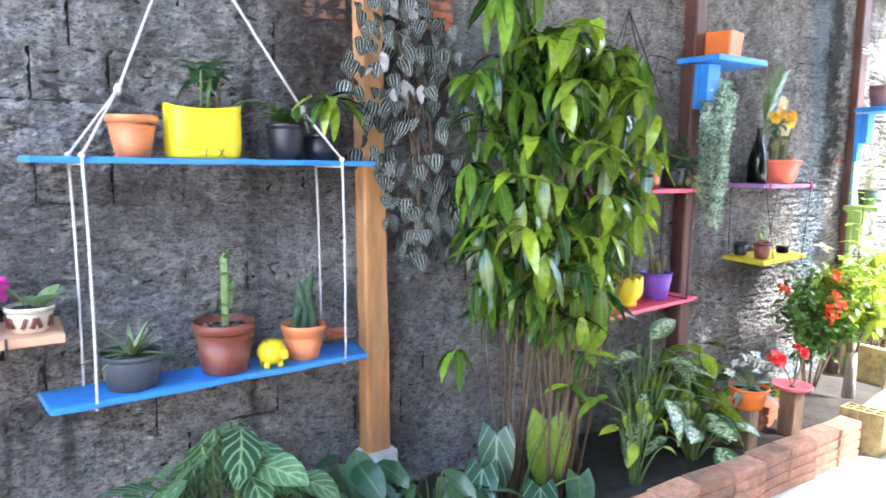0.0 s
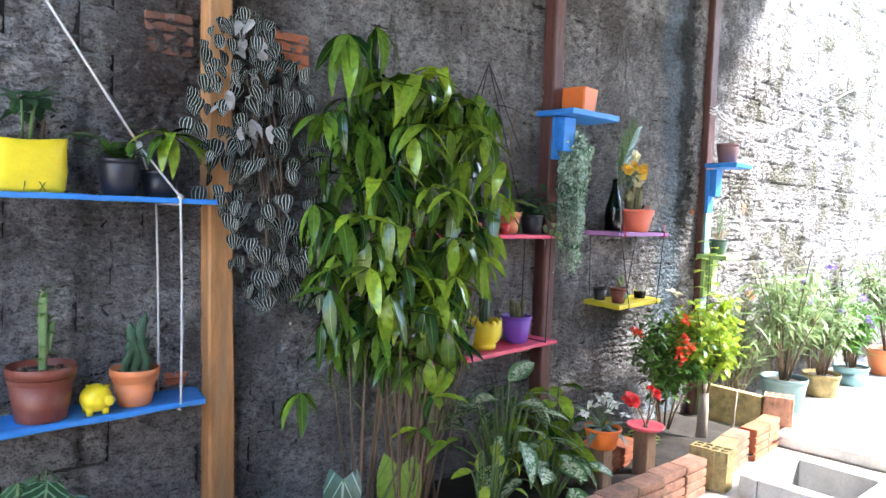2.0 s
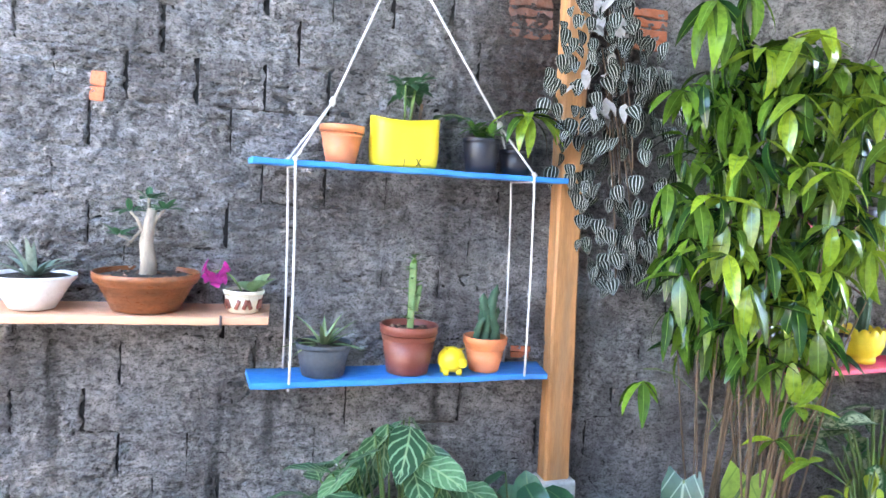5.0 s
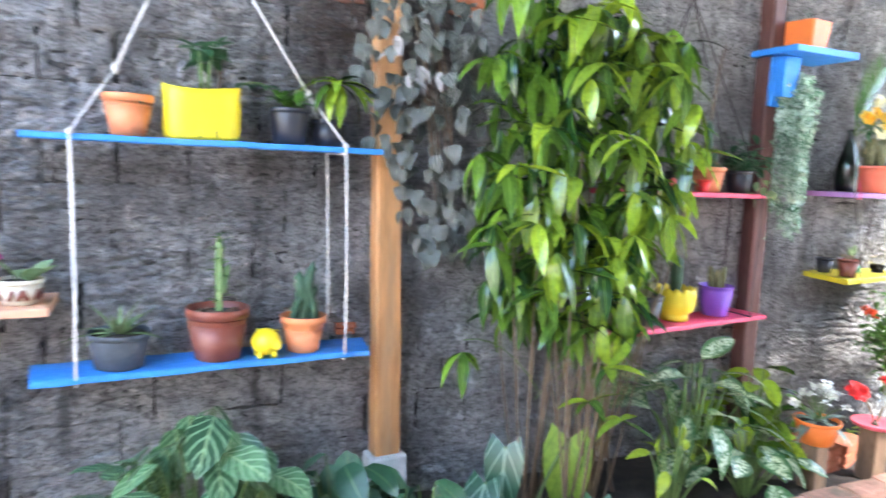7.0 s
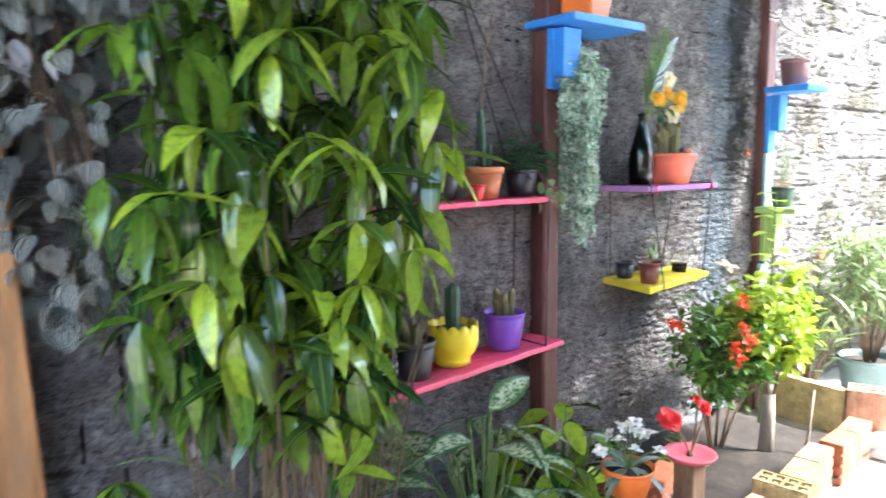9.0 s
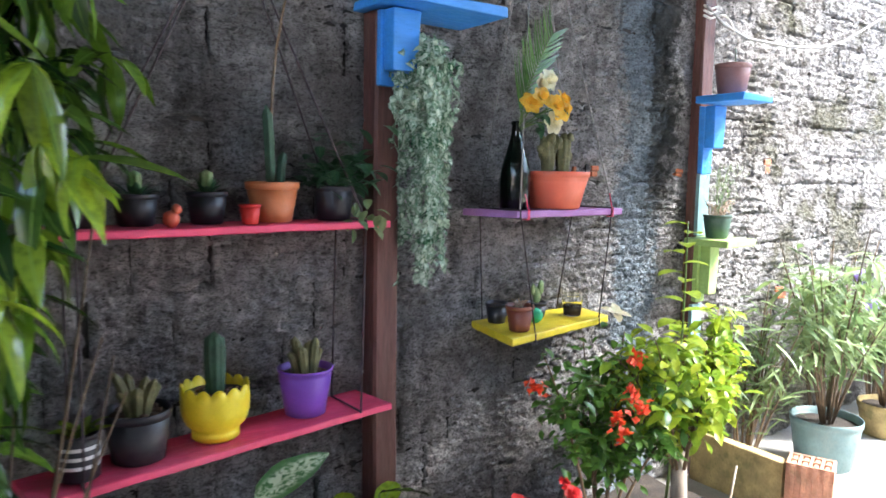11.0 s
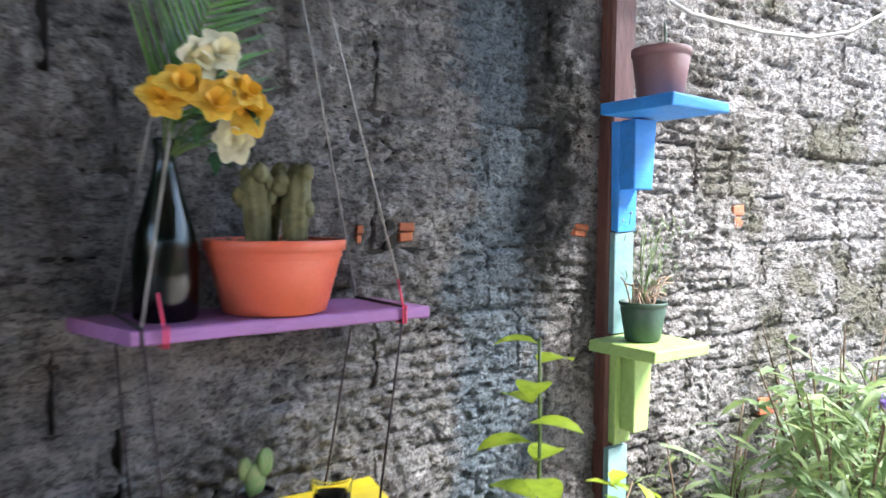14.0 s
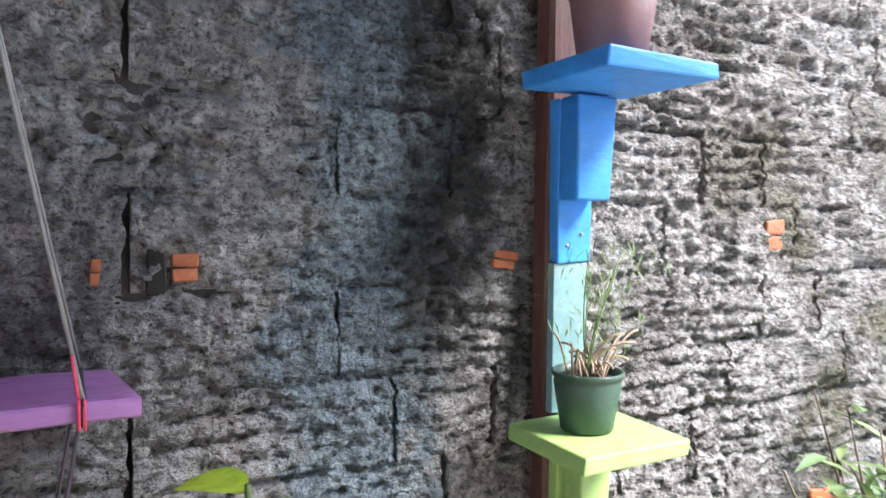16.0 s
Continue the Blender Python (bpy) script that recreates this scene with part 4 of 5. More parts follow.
part("stem", tube(bent((0.01, 0.01, 0.09), (0.06, 0.02, 0.62), (-0.025, 0, 0)), 0.006, 7, 0.003), CANE, t)
part("stem", moved(ribbed(0.012, 0.1, 5, 0.3, (0.01, 0)), pose(0.022, 0, 0.085)), CACTUSDK, t)
t = potted("potted_plant", pose(2.962, -0.12, KZ), "black pot with a dense dark leafy plant", BLACK, 0.057, 0.046, 0.095)
rr = random.Random(31)
part("leaves", add(*[moved(leaf(rr.uniform(0.05, 0.08), 0.03, 0.7, 0.3, "oval", 4), aimed((rr.gauss(0.02, 0.07), rr.gauss(0, 0.035), 0.09 + abs(rr.gauss(0, 0.055))), rr.uniform(0, 360), rr.uniform(-30, 50))) for _ in range(110)]), L_DARK, t)
part("trailing_leaves", add(*[moved(leaf(0.045, 0.026, 0.8, 0.3, "oval", 4), aimed((0.02 + rr.uniform(0, 0.09), -0.075 + rr.uniform(-0.03, 0.03), rr.uniform(-0.03, 0.06)), rr.uniform(200, 340), rr.uniform(-60, 10))) for _ in range(16)]), L_PALE, t)

can = thing("striped_tin", pose(2.285, -0.235, PLZ), "dark tin with silver stripes holding a small plant", "tin")
part("body", pot_geo(0.043, 0.042, 0.1, 0.006), BLACK, can)
for z in (0.03, 0.05, 0.07):
    part("stripe", lathe([(0.0432, z), (0.0436, z + 0.002), (0.0436, z + 0.006), (0.0432, z + 0.008)], 24, close=False), WHITEGLAZE, can)
part("soil", soil_geo(0.037, 0.085, 4), SOIL, can)
part("leaves", moved(rosette(10, 0.07, 0.03, 0.6, "oval", 71, (10, 70)), pose(0, 0, 0.09)), L_TALL, can)
t = potted("potted_cactus", pose(2.415, -0.2, PLZ), "black plastic pot with a bushy olive cactus", BLACK, 0.075, 0.058, 0.12, rim=0.02)
grit_("gravel", chips(0.062, 0.105, 40, 14), GRAVEL, t)
for k in range(7):
    a = k * 0.9
    part("stem", moved(ribbed(0.012, 0.07 + 0.012 * (k % 4), 5, 0.3, (0.03 * math.cos(a), 0.03 * math.sin(a))), pose(0.02 * math.cos(a), 0.018 * math.sin(a), 0.1)), CACTUSOL, t)


def crown_pot(r, h, points=14):
    """A goblet-shaped pot with a scalloped crown rim."""
    n = points * 6
    V, F = [], []
    prof = ((0.62, 0), (0.7, 0.006), (0.7, h * 0.14), (0.66, h * 0.17), (0.86, h * 0.28), (0.99, h * 0.48), (1.0, h * 0.72), (0.99, h * 0.86), (0.95, h * 0.86), (0.94, h * 0.6), (0.7, h * 0.4))
    for i, (s, z) in enumerate(prof):
        for k in range(n):
            a = 2 * math.pi * k / n
            tip = (h * 0.1 * abs(math.cos(a * points / 2)) ** 0.8 - h * 0.02) if i in (7, 8) else 0
            V.append((r * s * math.cos(a), r * s * math.sin(a), z + tip))
    for i in range(len(prof) - 1):
        for k in range(n):
            a, b = i * n + k, i * n + (k + 1) % n
            F.append((a, b, b + n, a + n))
    F += [tuple(reversed(range(n))), tuple(range((len(prof) - 1) * n, len(prof) * n))]
    return V, F, [(0.5, 0.5)] * len(V)


t = thing("potted_cactus", pose(2.607, -0.165, PLZ), "yellow pot with a scalloped crown rim and a column cactus", "potted plant")
part("pot", crown_pot(0.084, 0.15), LEMON, t)
part("soil", soil_geo(0.08, 0.112, 6), SOIL, t)
grit_("gravel", chips(0.07, 0.112, 40, 16), GRAVEL, t)
part("stem", moved(ribbed(0.026, 0.16, 9, 0.15), pose(0, 0, 0.11)), CACTUSDK, t)
t = potted("potted_cactus", pose(2.87, -0.13, PLZ), "violet plastic pot with a cluster of small cacti", VIOLET, 0.076, 0.055, 0.132, rim=0.01)
grit_("gravel", chips(0.06, 0.112, 24, 17), GRAVEL, t)
for k in range(6):
    a = k * 1.05
    part("stem", moved(ribbed(0.013, 0.07 + 0.018 * (k % 3), 6, 0.25, (0.02 * math.cos(a), 0)), pose(0.025 * math.cos(a), 0.022 * math.sin(a), 0.11)), CACTUSOL, t)

# ---- on the bracket shelves ----


def square_pot(w, h, taper=0.82):
    V, F = [], []
    prof = ((taper, 0), (taper + 0.02, 0.004), (0.97, h * 0.97), (1.0, h * 0.97), (1.0, h), (0.93, h), (0.9, h * 0.75))
    c = 0.12
    ring = [(-1, -1 + c), (-1 + c, -1), (1 - c, -1), (1, -1 + c), (1, 1 - c), (1 - c, 1), (-1 + c, 1), (-1, 1 - c)]
    for s, z in prof:
        V += [(x * s * w / 2, y * s * w / 2, z) for x, y in ring]
    for i in range(len(prof) - 1):
        for k in range(8):
            a, b = i * 8 + k, i * 8 + (k + 1) % 8
            F.append((a, b, b + 8, a + 8))
    F += [tuple(reversed(range(8))), tuple(range(len(V) - 8, len(V)))]
    return V, F, [(0.5, 0.5)] * len(V)


t = thing("potted_plant", pose(3.285, -0.125, 1.869, 0, 0, 8), "square orange plastic pot with bare pale stems", "potted plant")
part("pot", square_pot(0.15, 0.125), ORANGE, t, smooth=False)
part("soil", soil_geo(0.06, 0.1, 5), SOIL, t)
for k in range(3):
    part("stem", tube(bent((0.01 * k, 0, 0.1), (-0.04 + 0.02 * k, 0, 0.17 + 0.01 * k), (0.015, 0, 0.01)), 0.004, 6, 0.002), L_DUSTY, t)
t = potted("flower_pot", pose(4.81, -0.185, 1.7165), "mauve-brown plastic flowerpot on the blue bracket", MAUVE, 0.073, 0.055, 0.13, "flowerpot", rim=0.018, fill=0.7)
part("twig", tube(bent((0, 0, 0.09), (0.01, 0, 0.2), (0.01, 0, 0)), 0.003), L_DUSTY, t)
t = potted("potted_plant", pose(4.789, -0.165, 1.1155), "dark green plastic pot with dry reddish stems and a ferny sprig", DKGREEN, 0.06, 0.044, 0.1, rim=0.01)
rr = random.Random(41)
for _ in range(22):
    part("dry_stem", tube(bent((rr.uniform(-0.03, 0.03), rr.uniform(-0.03, 0.03), 0.08), (rr.uniform(-0.05, 0.11), rr.uniform(-0.05, 0.05), rr.uniform(0.1, 0.17)), (0, 0, 0.02)), 0.0022, 5), L_DRY, t)
part("fern", add(*[moved(leaf(0.03, 0.003, 0.2, 0.1, "lance", 2), aimed((rr.gauss(0.03, 0.045), rr.gauss(0, 0.03), rr.uniform(0.11, 0.3)), rr.uniform(0, 360), rr.uniform(0, 80))) for _ in range(260)]), L_PALE, t)["kind"] = "stuff"
part("fern_stem", add(*[tube(bent((0, 0, 0.08), (rr.uniform(-0.02, 0.09), rr.uniform(-0.03, 0.03), rr.uniform(0.2, 0.3)), (-0.01, 0, 0)), 0.0012, 5) for _ in range(7)]), L_PALE, t)

# ---- lilac and yellow shelves ----
VZ, YZ = 1.257, 0.867
t = thing("flower_bottle", pose(3.628, -0.14, VZ), "dark green glass bottle with a palm leaf and yellow lilies", "bottle")
part("bottle", lathe([(0.044, 0), (0.05, 0.006), (0.051, 0.1), (0.047, 0.135), (0.034, 0.18), (0.023, 0.22), (0.0165, 0.25), (0.0155, 0.275), (0.018, 0.277), (0.018, 0.288), (0.013, 0.29), (0.0125, 0.25), (0.042, 0.13), (0.046, 0.01)], 28), BOTTLE, t)
rib_a, rib_b = Vector((0.0, 0, 0.2)), Vector((0.1, -0.05, 0.57))
part("palm_rib", tube(bent(rib_a, rib_b, (-0.03, 0, 0)), 0.003, 6, 0.0015), STEM, t)
fr = []
for k in range(22):
    s = 0.3 + 0.7 * k / 21
    p = rib_a.lerp(rib_b, s) + Vector((-0.03, 0, 0)) * (4 * s * (1 - s))
    for side, yaw in ((1, 0), (-1, 180)):
        L = (0.185 * (1 - 0.5 * (k / 21)) + 0.02) * rr.uniform(0.85, 1.1)
        fr.append(moved(leaf(L, 0.0095, 0.3 * side, 0.5, "blade", 5), Matrix.Translation(p) @ Euler((radians(90), 0, 0)).to_matrix().to_4x4() @ Matrix.Rotation(radians(68 + (-44 if side > 0 else 44) + rr.uniform(-4, 4)), 4, "Z")))
part("palm_leaf", add(*fr), L_PALM, t)
rr = random.Random(51)
for k, (x, y, z, mt) in enumerate(((0.0, -0.11, 0.345, P_YELLOW), (0.105, -0.12, 0.345, P_YELLOW), (0.05, -0.135, 0.32, P_YELLOW), (0.13, -0.1, 0.32, P_YELLOW), (0.04, -0.07, 0.4, P_CREAM), (0.085, -0.07, 0.41, P_CREAM), (-0.02, -0.08, 0.33, P_YELLOW), (0.11, -0.08, 0.28, P_CREAM))):
    part("stem", tube(bent((0, 0, 0.25), (x, y, z), (0, 0, 0.02)), 0.0022, 5), STEM, t)
    part("flower", moved(add(bloom(6, 0.042, 0.04, 80 + k, (32, 48), 0.7), bloom(4, 0.034, 0.034, 180 + k, (58, 76), 0.4)), pose(x * 0.8 - 0.004, y, z + 0.008, 50 + 45 * rr.random(), 0, rr.uniform(-70, 50))), mt, t)
part("leaves", add(*[moved(leaf(0.06, 0.022, 0.6, 0.3, "lance", 4), aimed((rr.uniform(-0.04, 0.1), rr.uniform(-0.1, 0.0), 0.29 + rr.uniform(-0.02, 0.06)), rr.uniform(150, 390), rr.uniform(-30, 30))) for _ in range(18)]), L_DARK, t)
t = potted("potted_cactus", pose(3.815, -0.135, VZ), "coral plastic bowl with two clustered olive cacti", CORAL, 0.123, 0.09, 0.128, rim=0.02, fill=0.92)
grit_("gravel", chips(0.1, 0.118, 60, 19), GRAVEL, t)
for k, (x, y, h, r) in enumerate(((-0.032, 0.0, 0.135, 0.024), (0.032, -0.01, 0.14, 0.025), (0.0, 0.03, 0.11, 0.019))):
    part("stem", moved(ribbed(r, h, 7, 0.22, (-0.01 if x < 0 else 0.005, 0)), pose(x, y, 0.112)), CACTUSOL, t)
    for j in range(9):
        part("offset", moved(ball(rr.uniform(0.009, 0.016), 90 + k * 9 + j, 0.18, 9, 1.3), pose(x + rr.uniform(-0.035, 0.03), y + rr.uniform(-0.02, 0.015), 0.175 + rr.uniform(0, 0.085))), CACTUSOL, t)
t = potted("potted_seedling", pose(3.585, -0.225, YZ), "small red-brown pot of dry soil and twigs", BROWN, 0.047, 0.033, 0.085, rim=0.014)
for _ in range(14):
    part("dry_stem", tube(bent((rr.uniform(-0.02, 0.02), rr.uniform(-0.02, 0.02), 0.07), (rr.uniform(-0.035, 0.035), rr.uniform(-0.03, 0.03), 0.1), (0, 0, 0.008)), 0.0016, 5), L_DRY, t)
potted("flower_pot", pose(3.61, -0.085, YZ), "small black plastic pot with soil", BLACK, 0.04, 0.03, 0.07, "flowerpot")
t = potted("potted_cactus", pose(3.795, -0.09, YZ), "small black pot with a paddle cactus", BLACK, 0.036, 0.028, 0.055)
for k, (x, z, r) in enumerate(((0, 0.075, 0.024), (0.018, 0.105, 0.02), (-0.02, 0.1, 0.016))):
    part("stem", moved(ball(r, 100 + k, 0.05, 12, 1.35), pose(x, 0, z, 0, 0, 20) @ Matrix.Diagonal((1, 0.45, 1, 1))), CACTUS, t)
tagged(part("rubber_ball", ball(0.026, 3, 0.02, 18), BALL, None, at=pose(3.715, -0.165, YZ + 0.026)), "small bright green rubber ball on the yellow shelf", "ball")
t = thing("plastic_cup", pose(3.925, -0.14, YZ), "clear plastic cup half filled with soil", "cup")
part("cup", pot_geo(0.041, 0.031, 0.075, 0.004, 0.002, 0.0015), CLEAR, t)
part("soil", lathe([(0.029, 0.003), (0.0345, 0.035), (0.0, 0.037)], 20), SOIL, t)

# ---- hanging ivy on the dark red post ----
ivy = thing("hanging_ivy", pose(3.25, -0.13, 1.72), "trailing variegated ivy hanging from the blue bracket", "hanging plant")
rr = random.Random(61)
part("basket", moved(pot_geo(0.05, 0.035, 0.06), pose(0, 0.03, 0.0)), BLACK, ivy)
for k in range(46):
    a = rr.uniform(0, 6.28)
    rx, ry = 0.125 * math.cos(a) * rr.uniform(0.3, 1), 0.085 * math.sin(a) * rr.uniform(0.3, 1)
    drop = rr.uniform(0.3, 0.74) if k % 4 else rr.uniform(0.12, 0.3)
    pts = [Vector((rx * 0.3, ry * 0.3 + 0.03, 0.05)), Vector((rx * 0.8, ry * 0.8, 0.03 + rr.uniform(-0.05, 0.04)))]
    n = 9
    for j in range(1, n + 1):
        pts.append(Vector((rx + 0.012 * math.sin(j * 1.3 + k), ry + 0.01 * math.cos(j * 1.7 + k), 0.02 - drop * j / n)))
    geos = [tube(pts, 0.0013, 4)]
    m = int(drop * 80) + 8
    for j in range(m):
        s = j / m * (len(pts) - 1.01)
        p = pts[int(s)].lerp(pts[int(s) + 1], s - int(s))
        L = rr.uniform(0.02, 0.036)
        geos.append(moved(leaf(L, L * 0.8, 0.7, 0.2, "oval", 3), aimed(p, rr.uniform(0, 360), rr.uniform(-70, 10), rr.uniform(-30, 30))))
    part("strand", add(*geos), L_IVY, ivy)

# ---- striped vine on the first post ----
vine = thing("striped_vine", pose(1.47, -0.1, 0.95), "silver-striped watermelon vine trailing down the timber post", "vine")
vine_leaf = [to_mesh("leaf", leaf(0.082, 0.058, d, 0.22, "ovate", 9), L_STRIPE) for d in (0.4, 0.8, 1.2)]
rr = random.Random(71)
withered = leafy("withered_leaf", (0.3, 0.28, 0.27), (0.5, 0.48, 0.47), 0.7, glow=0.2)
for k in range(26):
    part("dry_leaf", leaf(0.07, 0.032, 0.9, 0.5, "lance", 5), withered, vine, at=aimed((-0.06 + rr.uniform(-0.08, 0.12), rr.uniform(-0.08, -0.02), rr.uniform(0.62, 1.06)), rr.uniform(180, 330), rr.uniform(-85, 20), rr.uniform(-40, 40)))
for k in range(9):
    x0, top = rr.uniform(-0.1, 0.12), rr.uniform(0.75, 1.08)
    low = rr.uniform(0.02, 0.55)
    pts = [Vector((x0 * 0.4 - 0.03 + 0.1 * s * x0 + 0.1 * s, -0.03 + 0.02 * math.sin(5 * s + k), top + (low - top) * s)) for s in [j / 8 for j in range(9)]]
    part("stem", tube(pts, 0.003, 5), CANE, vine)
for k in range(290):
    s = rr.random() ** 1.1
    z = 1.05 - 1.02 * s
    wide = 0.1 + 0.16 * math.sin(math.pi * min(1, s * 1.15)) if s < 0.8 else 0.14
    cx = -0.04 + 0.13 * s
    p = (cx + rr.uniform(-wide, wide), rr.uniform(-0.09, 0.02), z)
    part("leaf", vine_leaf[k % 3], None, vine, at=aimed(p, rr.uniform(205, 300), rr.uniform(-75, -25), rr.uniform(-35, 35), rr.uniform(0.5, 1.0)))

# ---- the tall cane plant ----
tall = thing("tall_cane_plant", pose(1.92, -0.38, 0.04), "tall clump of canes with glossy lance-shaped green leaves", "plant")
rr = random.Random(81)
tips = []
for k in range(40):
    a = rr.uniform(0, 6.28)
    bx, by = 0.19 * math.cos(a) * rr.random() ** 0.5, 0.11 * math.sin(a) * rr.random() ** 0.5
    hz = rr.uniform(0.85, 1.4)
    tx, ty = bx + rr.gauss(0, 0.15), by + rr.uniform(-0.2, 0.1)
    pts = bent((bx, by, 0), (tx, ty, hz), (rr.uniform(-0.03, 0.03), 0, 0))
    part("cane", tube(pts, rr.uniform(0.0035, 0.007), 6, 0.002), CANE, tall)
    tips.append(pts)
tall_leaf = [to_mesh("leaf", leaf(0.175, 0.049, d, 0.28, "lance", 8, tw, 0.02), L_TALL) for d, tw in ((0.6, 0.25), (1.0, -0.3), (1.5, 0.2), (0.3, 0.1))]


def crown_radius(z):
    """Half width of the crown at height z."""
    for (z0, r0), (z1, r1) in zip(((0.75, 0.3), (1.0, 0.42), (1.3, 0.46), (1.55, 0.44), (1.72, 0.36), (1.9, 0.2)), ((1.0, 0.42), (1.3, 0.46), (1.55, 0.44), (1.72, 0.36), (1.9, 0.2), (9, 0.2))):
        if z0 <= z < z1:
            return r0 + (r1 - r0) * (z - z0) / (z1 - z0)
    return 0.25


def whorl(p, count, r, length=1.0, pitch=(-78, 18)):
    base = r.uniform(0, 360)
    return [aimed(p, base + 360 * j / count + r.uniform(-25, 25), r.uniform(*pitch), r.uniform(-20, 20), length * r.uniform(0.75, 1.12)) for j in range(count)]


poses = []
for k in range(285):
    z = rr.uniform(0.78, 1.82)
    a = rr.uniform(0, 6.28)
    q = crown_radius(z) * rr.uniform(0.3, 1.0)
    p = (0.06 + q * math.cos(a), -0.03 + q * 0.62 * math.sin(a), z - 0.02)
    if p[1] > 0.27 or (p[0] > 0.26 and z < 1.28) or (p[0] > 0.18 and z < 1.0):
        continue
    poses += whorl(p, rr.choice((4, 5, 6)), rr)
poses += whorl((-0.32, -0.1, 1.86), 7, rr, 1.25, (-60, -10)) + whorl((-0.22, -0.12, 1.9), 6, rr, 1.2, (-60, -10)) + whorl((-0.4, 0.0, 0.66), 5, rr, 0.95, (-60, -10)) + whorl((-0.36, -0.05, 0.9), 4, rr, 0.8)
poses += whorl((0.05, -0.18, 0.62), 5, rr, 0.8, (-30, 30)) + whorl((0.0, -0.15, 0.5), 5, rr, 0.75, (-30, 30)) + whorl((0.1, -0.2, 0.44), 4, rr, 0.8, (-30, 30)) + whorl((0.02, -0.12, 0.74), 5, rr, 0.8)
part("side_shoot", tube(bent((0.02, -0.05, 0.1), (0.05, -0.18, 0.64), (0.02, 0, 0)), 0.004, 6, 0.002), STEM, tall)
part("side_shoot", tube(bent((-0.1, 0, 0.5), (-0.4, 0.0, 0.7), (0, 0, 0.06)), 0.003, 6, 0.002), STEM, tall)
part("side_shoot", tube(bent((-0.1, 0, 1.2), (-0.32, -0.1, 1.88), (-0.05, 0, 0)), 0.004, 6, 0.002), STEM, tall)
poses += whorl((-0.36, -0.1, 1.02), 6, rr, 1.0) + whorl((-0.4, -0.05, 1.3), 6, rr, 1.0) + whorl((-0.1, -0.2, 1.75), 6, rr, 1.1) + whorl((0.2, -0.1, 1.72), 6, rr, 1.1)
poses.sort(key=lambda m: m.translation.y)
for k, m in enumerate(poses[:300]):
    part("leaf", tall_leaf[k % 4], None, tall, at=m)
# leaves behind the front 300 take the darker, shade-coloured copy
rest = part("inner_foliage", add(*[moved(leaf(0.165, 0.044, 0.8, 0.25, "lance", 5), m) for m in poses[300:]]), L_TALL_SHADE, tall)
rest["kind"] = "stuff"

# wiry trailing plant behind the canes
wiry = thing("wiry_cactus", pose(2.2, -0.25, 0.46), "wiry green trailing plant hanging below the pink shelf", "plant")
rr = random.Random(91)
part("stem_mass", add(*[tube(bent((rr.gauss(0, 0.03), rr.gauss(0, 0.02), 0.2), (rr.gauss(0, 0.1), rr.gauss(0, 0.06), rr.uniform(-0.08, 0.16)), (0, 0, rr.uniform(0.01, 0.06))), 0.0024, 5) for _ in range(80)]), STEM, wiry)["kind"] = "stuff"
part("leaves", add(*[moved(leaf(0.025, 0.006, 0.3, 0.2, "lance", 2), aimed((rr.gauss(0, 0.075), rr.gauss(0, 0.045), rr.uniform(-0.06, 0.2)), rr.uniform(0, 360), rr.uniform(-60, 60))) for _ in range(220)]), L_BUSH, wiry)["kind"] = "stuff"
part("trunk", tube(bent((-0.02, 0.0, -0.42), (0, 0, 0.2), (0.03, 0, 0)), 0.011, 7, 0.006), CANE, wiry)
part("trunk", tube(bent((0.06, -0.03, -0.42), (0.02, 0, 0.1), (-0.02, 0, 0)), 0.009, 7, 0.005), CANE, wiry)

# ---- plants of the bed ----


def bed_plant(name, at, label, leaves, material, seed, stem_r=0.004, lengths=(0.2, 0.3), widths=0.5, shape="oval", droop=0.7, reach=0.25, heights=(0.2, 0.5), pitch=(-35, 35), tall_mid=True, wave=0.03, face=False):
    """Long-stalked leaves that spring from one root."""
    t = thing(name, at, label, "plant")
    r = random.Random(seed)
    meshes = [to_mesh("leaf", leaf(1.0, widths, droop * q, 0.2, shape, 8, 0.1, wave), material) for q in (0.6, 1.0, 1.4)]
    for k in range(leaves):
        a = k * 137.5 + r.uniform(-25, 25)
        d = reach * math.sqrt((k + 0.5) / leaves)
        h = heights[1] - (heights[1] - heights[0]) * (d / reach) * r.uniform(0.7, 1.2)
        tip = (d * math.cos(radians(a)), d * math.sin(radians(a)) * 0.8, h)
        part("stalk", tube(bent((tip[0] * 0.15, tip[1] * 0.15, 0), tip, (0, 0, 0.03)), stem_r, 5, stem_r * 0.7), STEM, t)
        yaw = 235 + 95 * math.cos(radians(a)) + r.uniform(-60, 60) if face else a
        part("leaf", meshes[k % 3], None, t, at=aimed(tip, yaw, r.uniform(*pitch), r.uniform(-30, 30), r.uniform(*lengths)))
    return t


bed_plant("prayer_plant", pose(0.72, -0.4, 0.05), "prayer plant with pale-patterned dark green leaves", 58, L_CALA, 1, lengths=(0.13, 0.2), widths=0.56, reach=0.27, heights=(0.22, 0.6), pitch=(-80, 25), face=True)
bed_plant("broad_leaf_plant", pose(1.12, -0.36, 0.05), "low clump of dark glossy leaves", 34, L_DARK, 2, lengths=(0.13, 0.19), widths=0.6, reach=0.22, heights=(0.16, 0.39), pitch=(-65, 0), face=True)
bed_plant("broad_leaf_plant", pose(1.36, -0.5, 0.05), "low clump of dark glossy leaves", 26, L_DARK, 3, lengths=(0.14, 0.2), widths=0.6, reach=0.18, heights=(0.14, 0.31), pitch=(-60, 0), face=True)
an = thing("anthurium", pose(1.7, -0.45, 0.05), "anthurium with large heart-shaped veined leaves", "plant")
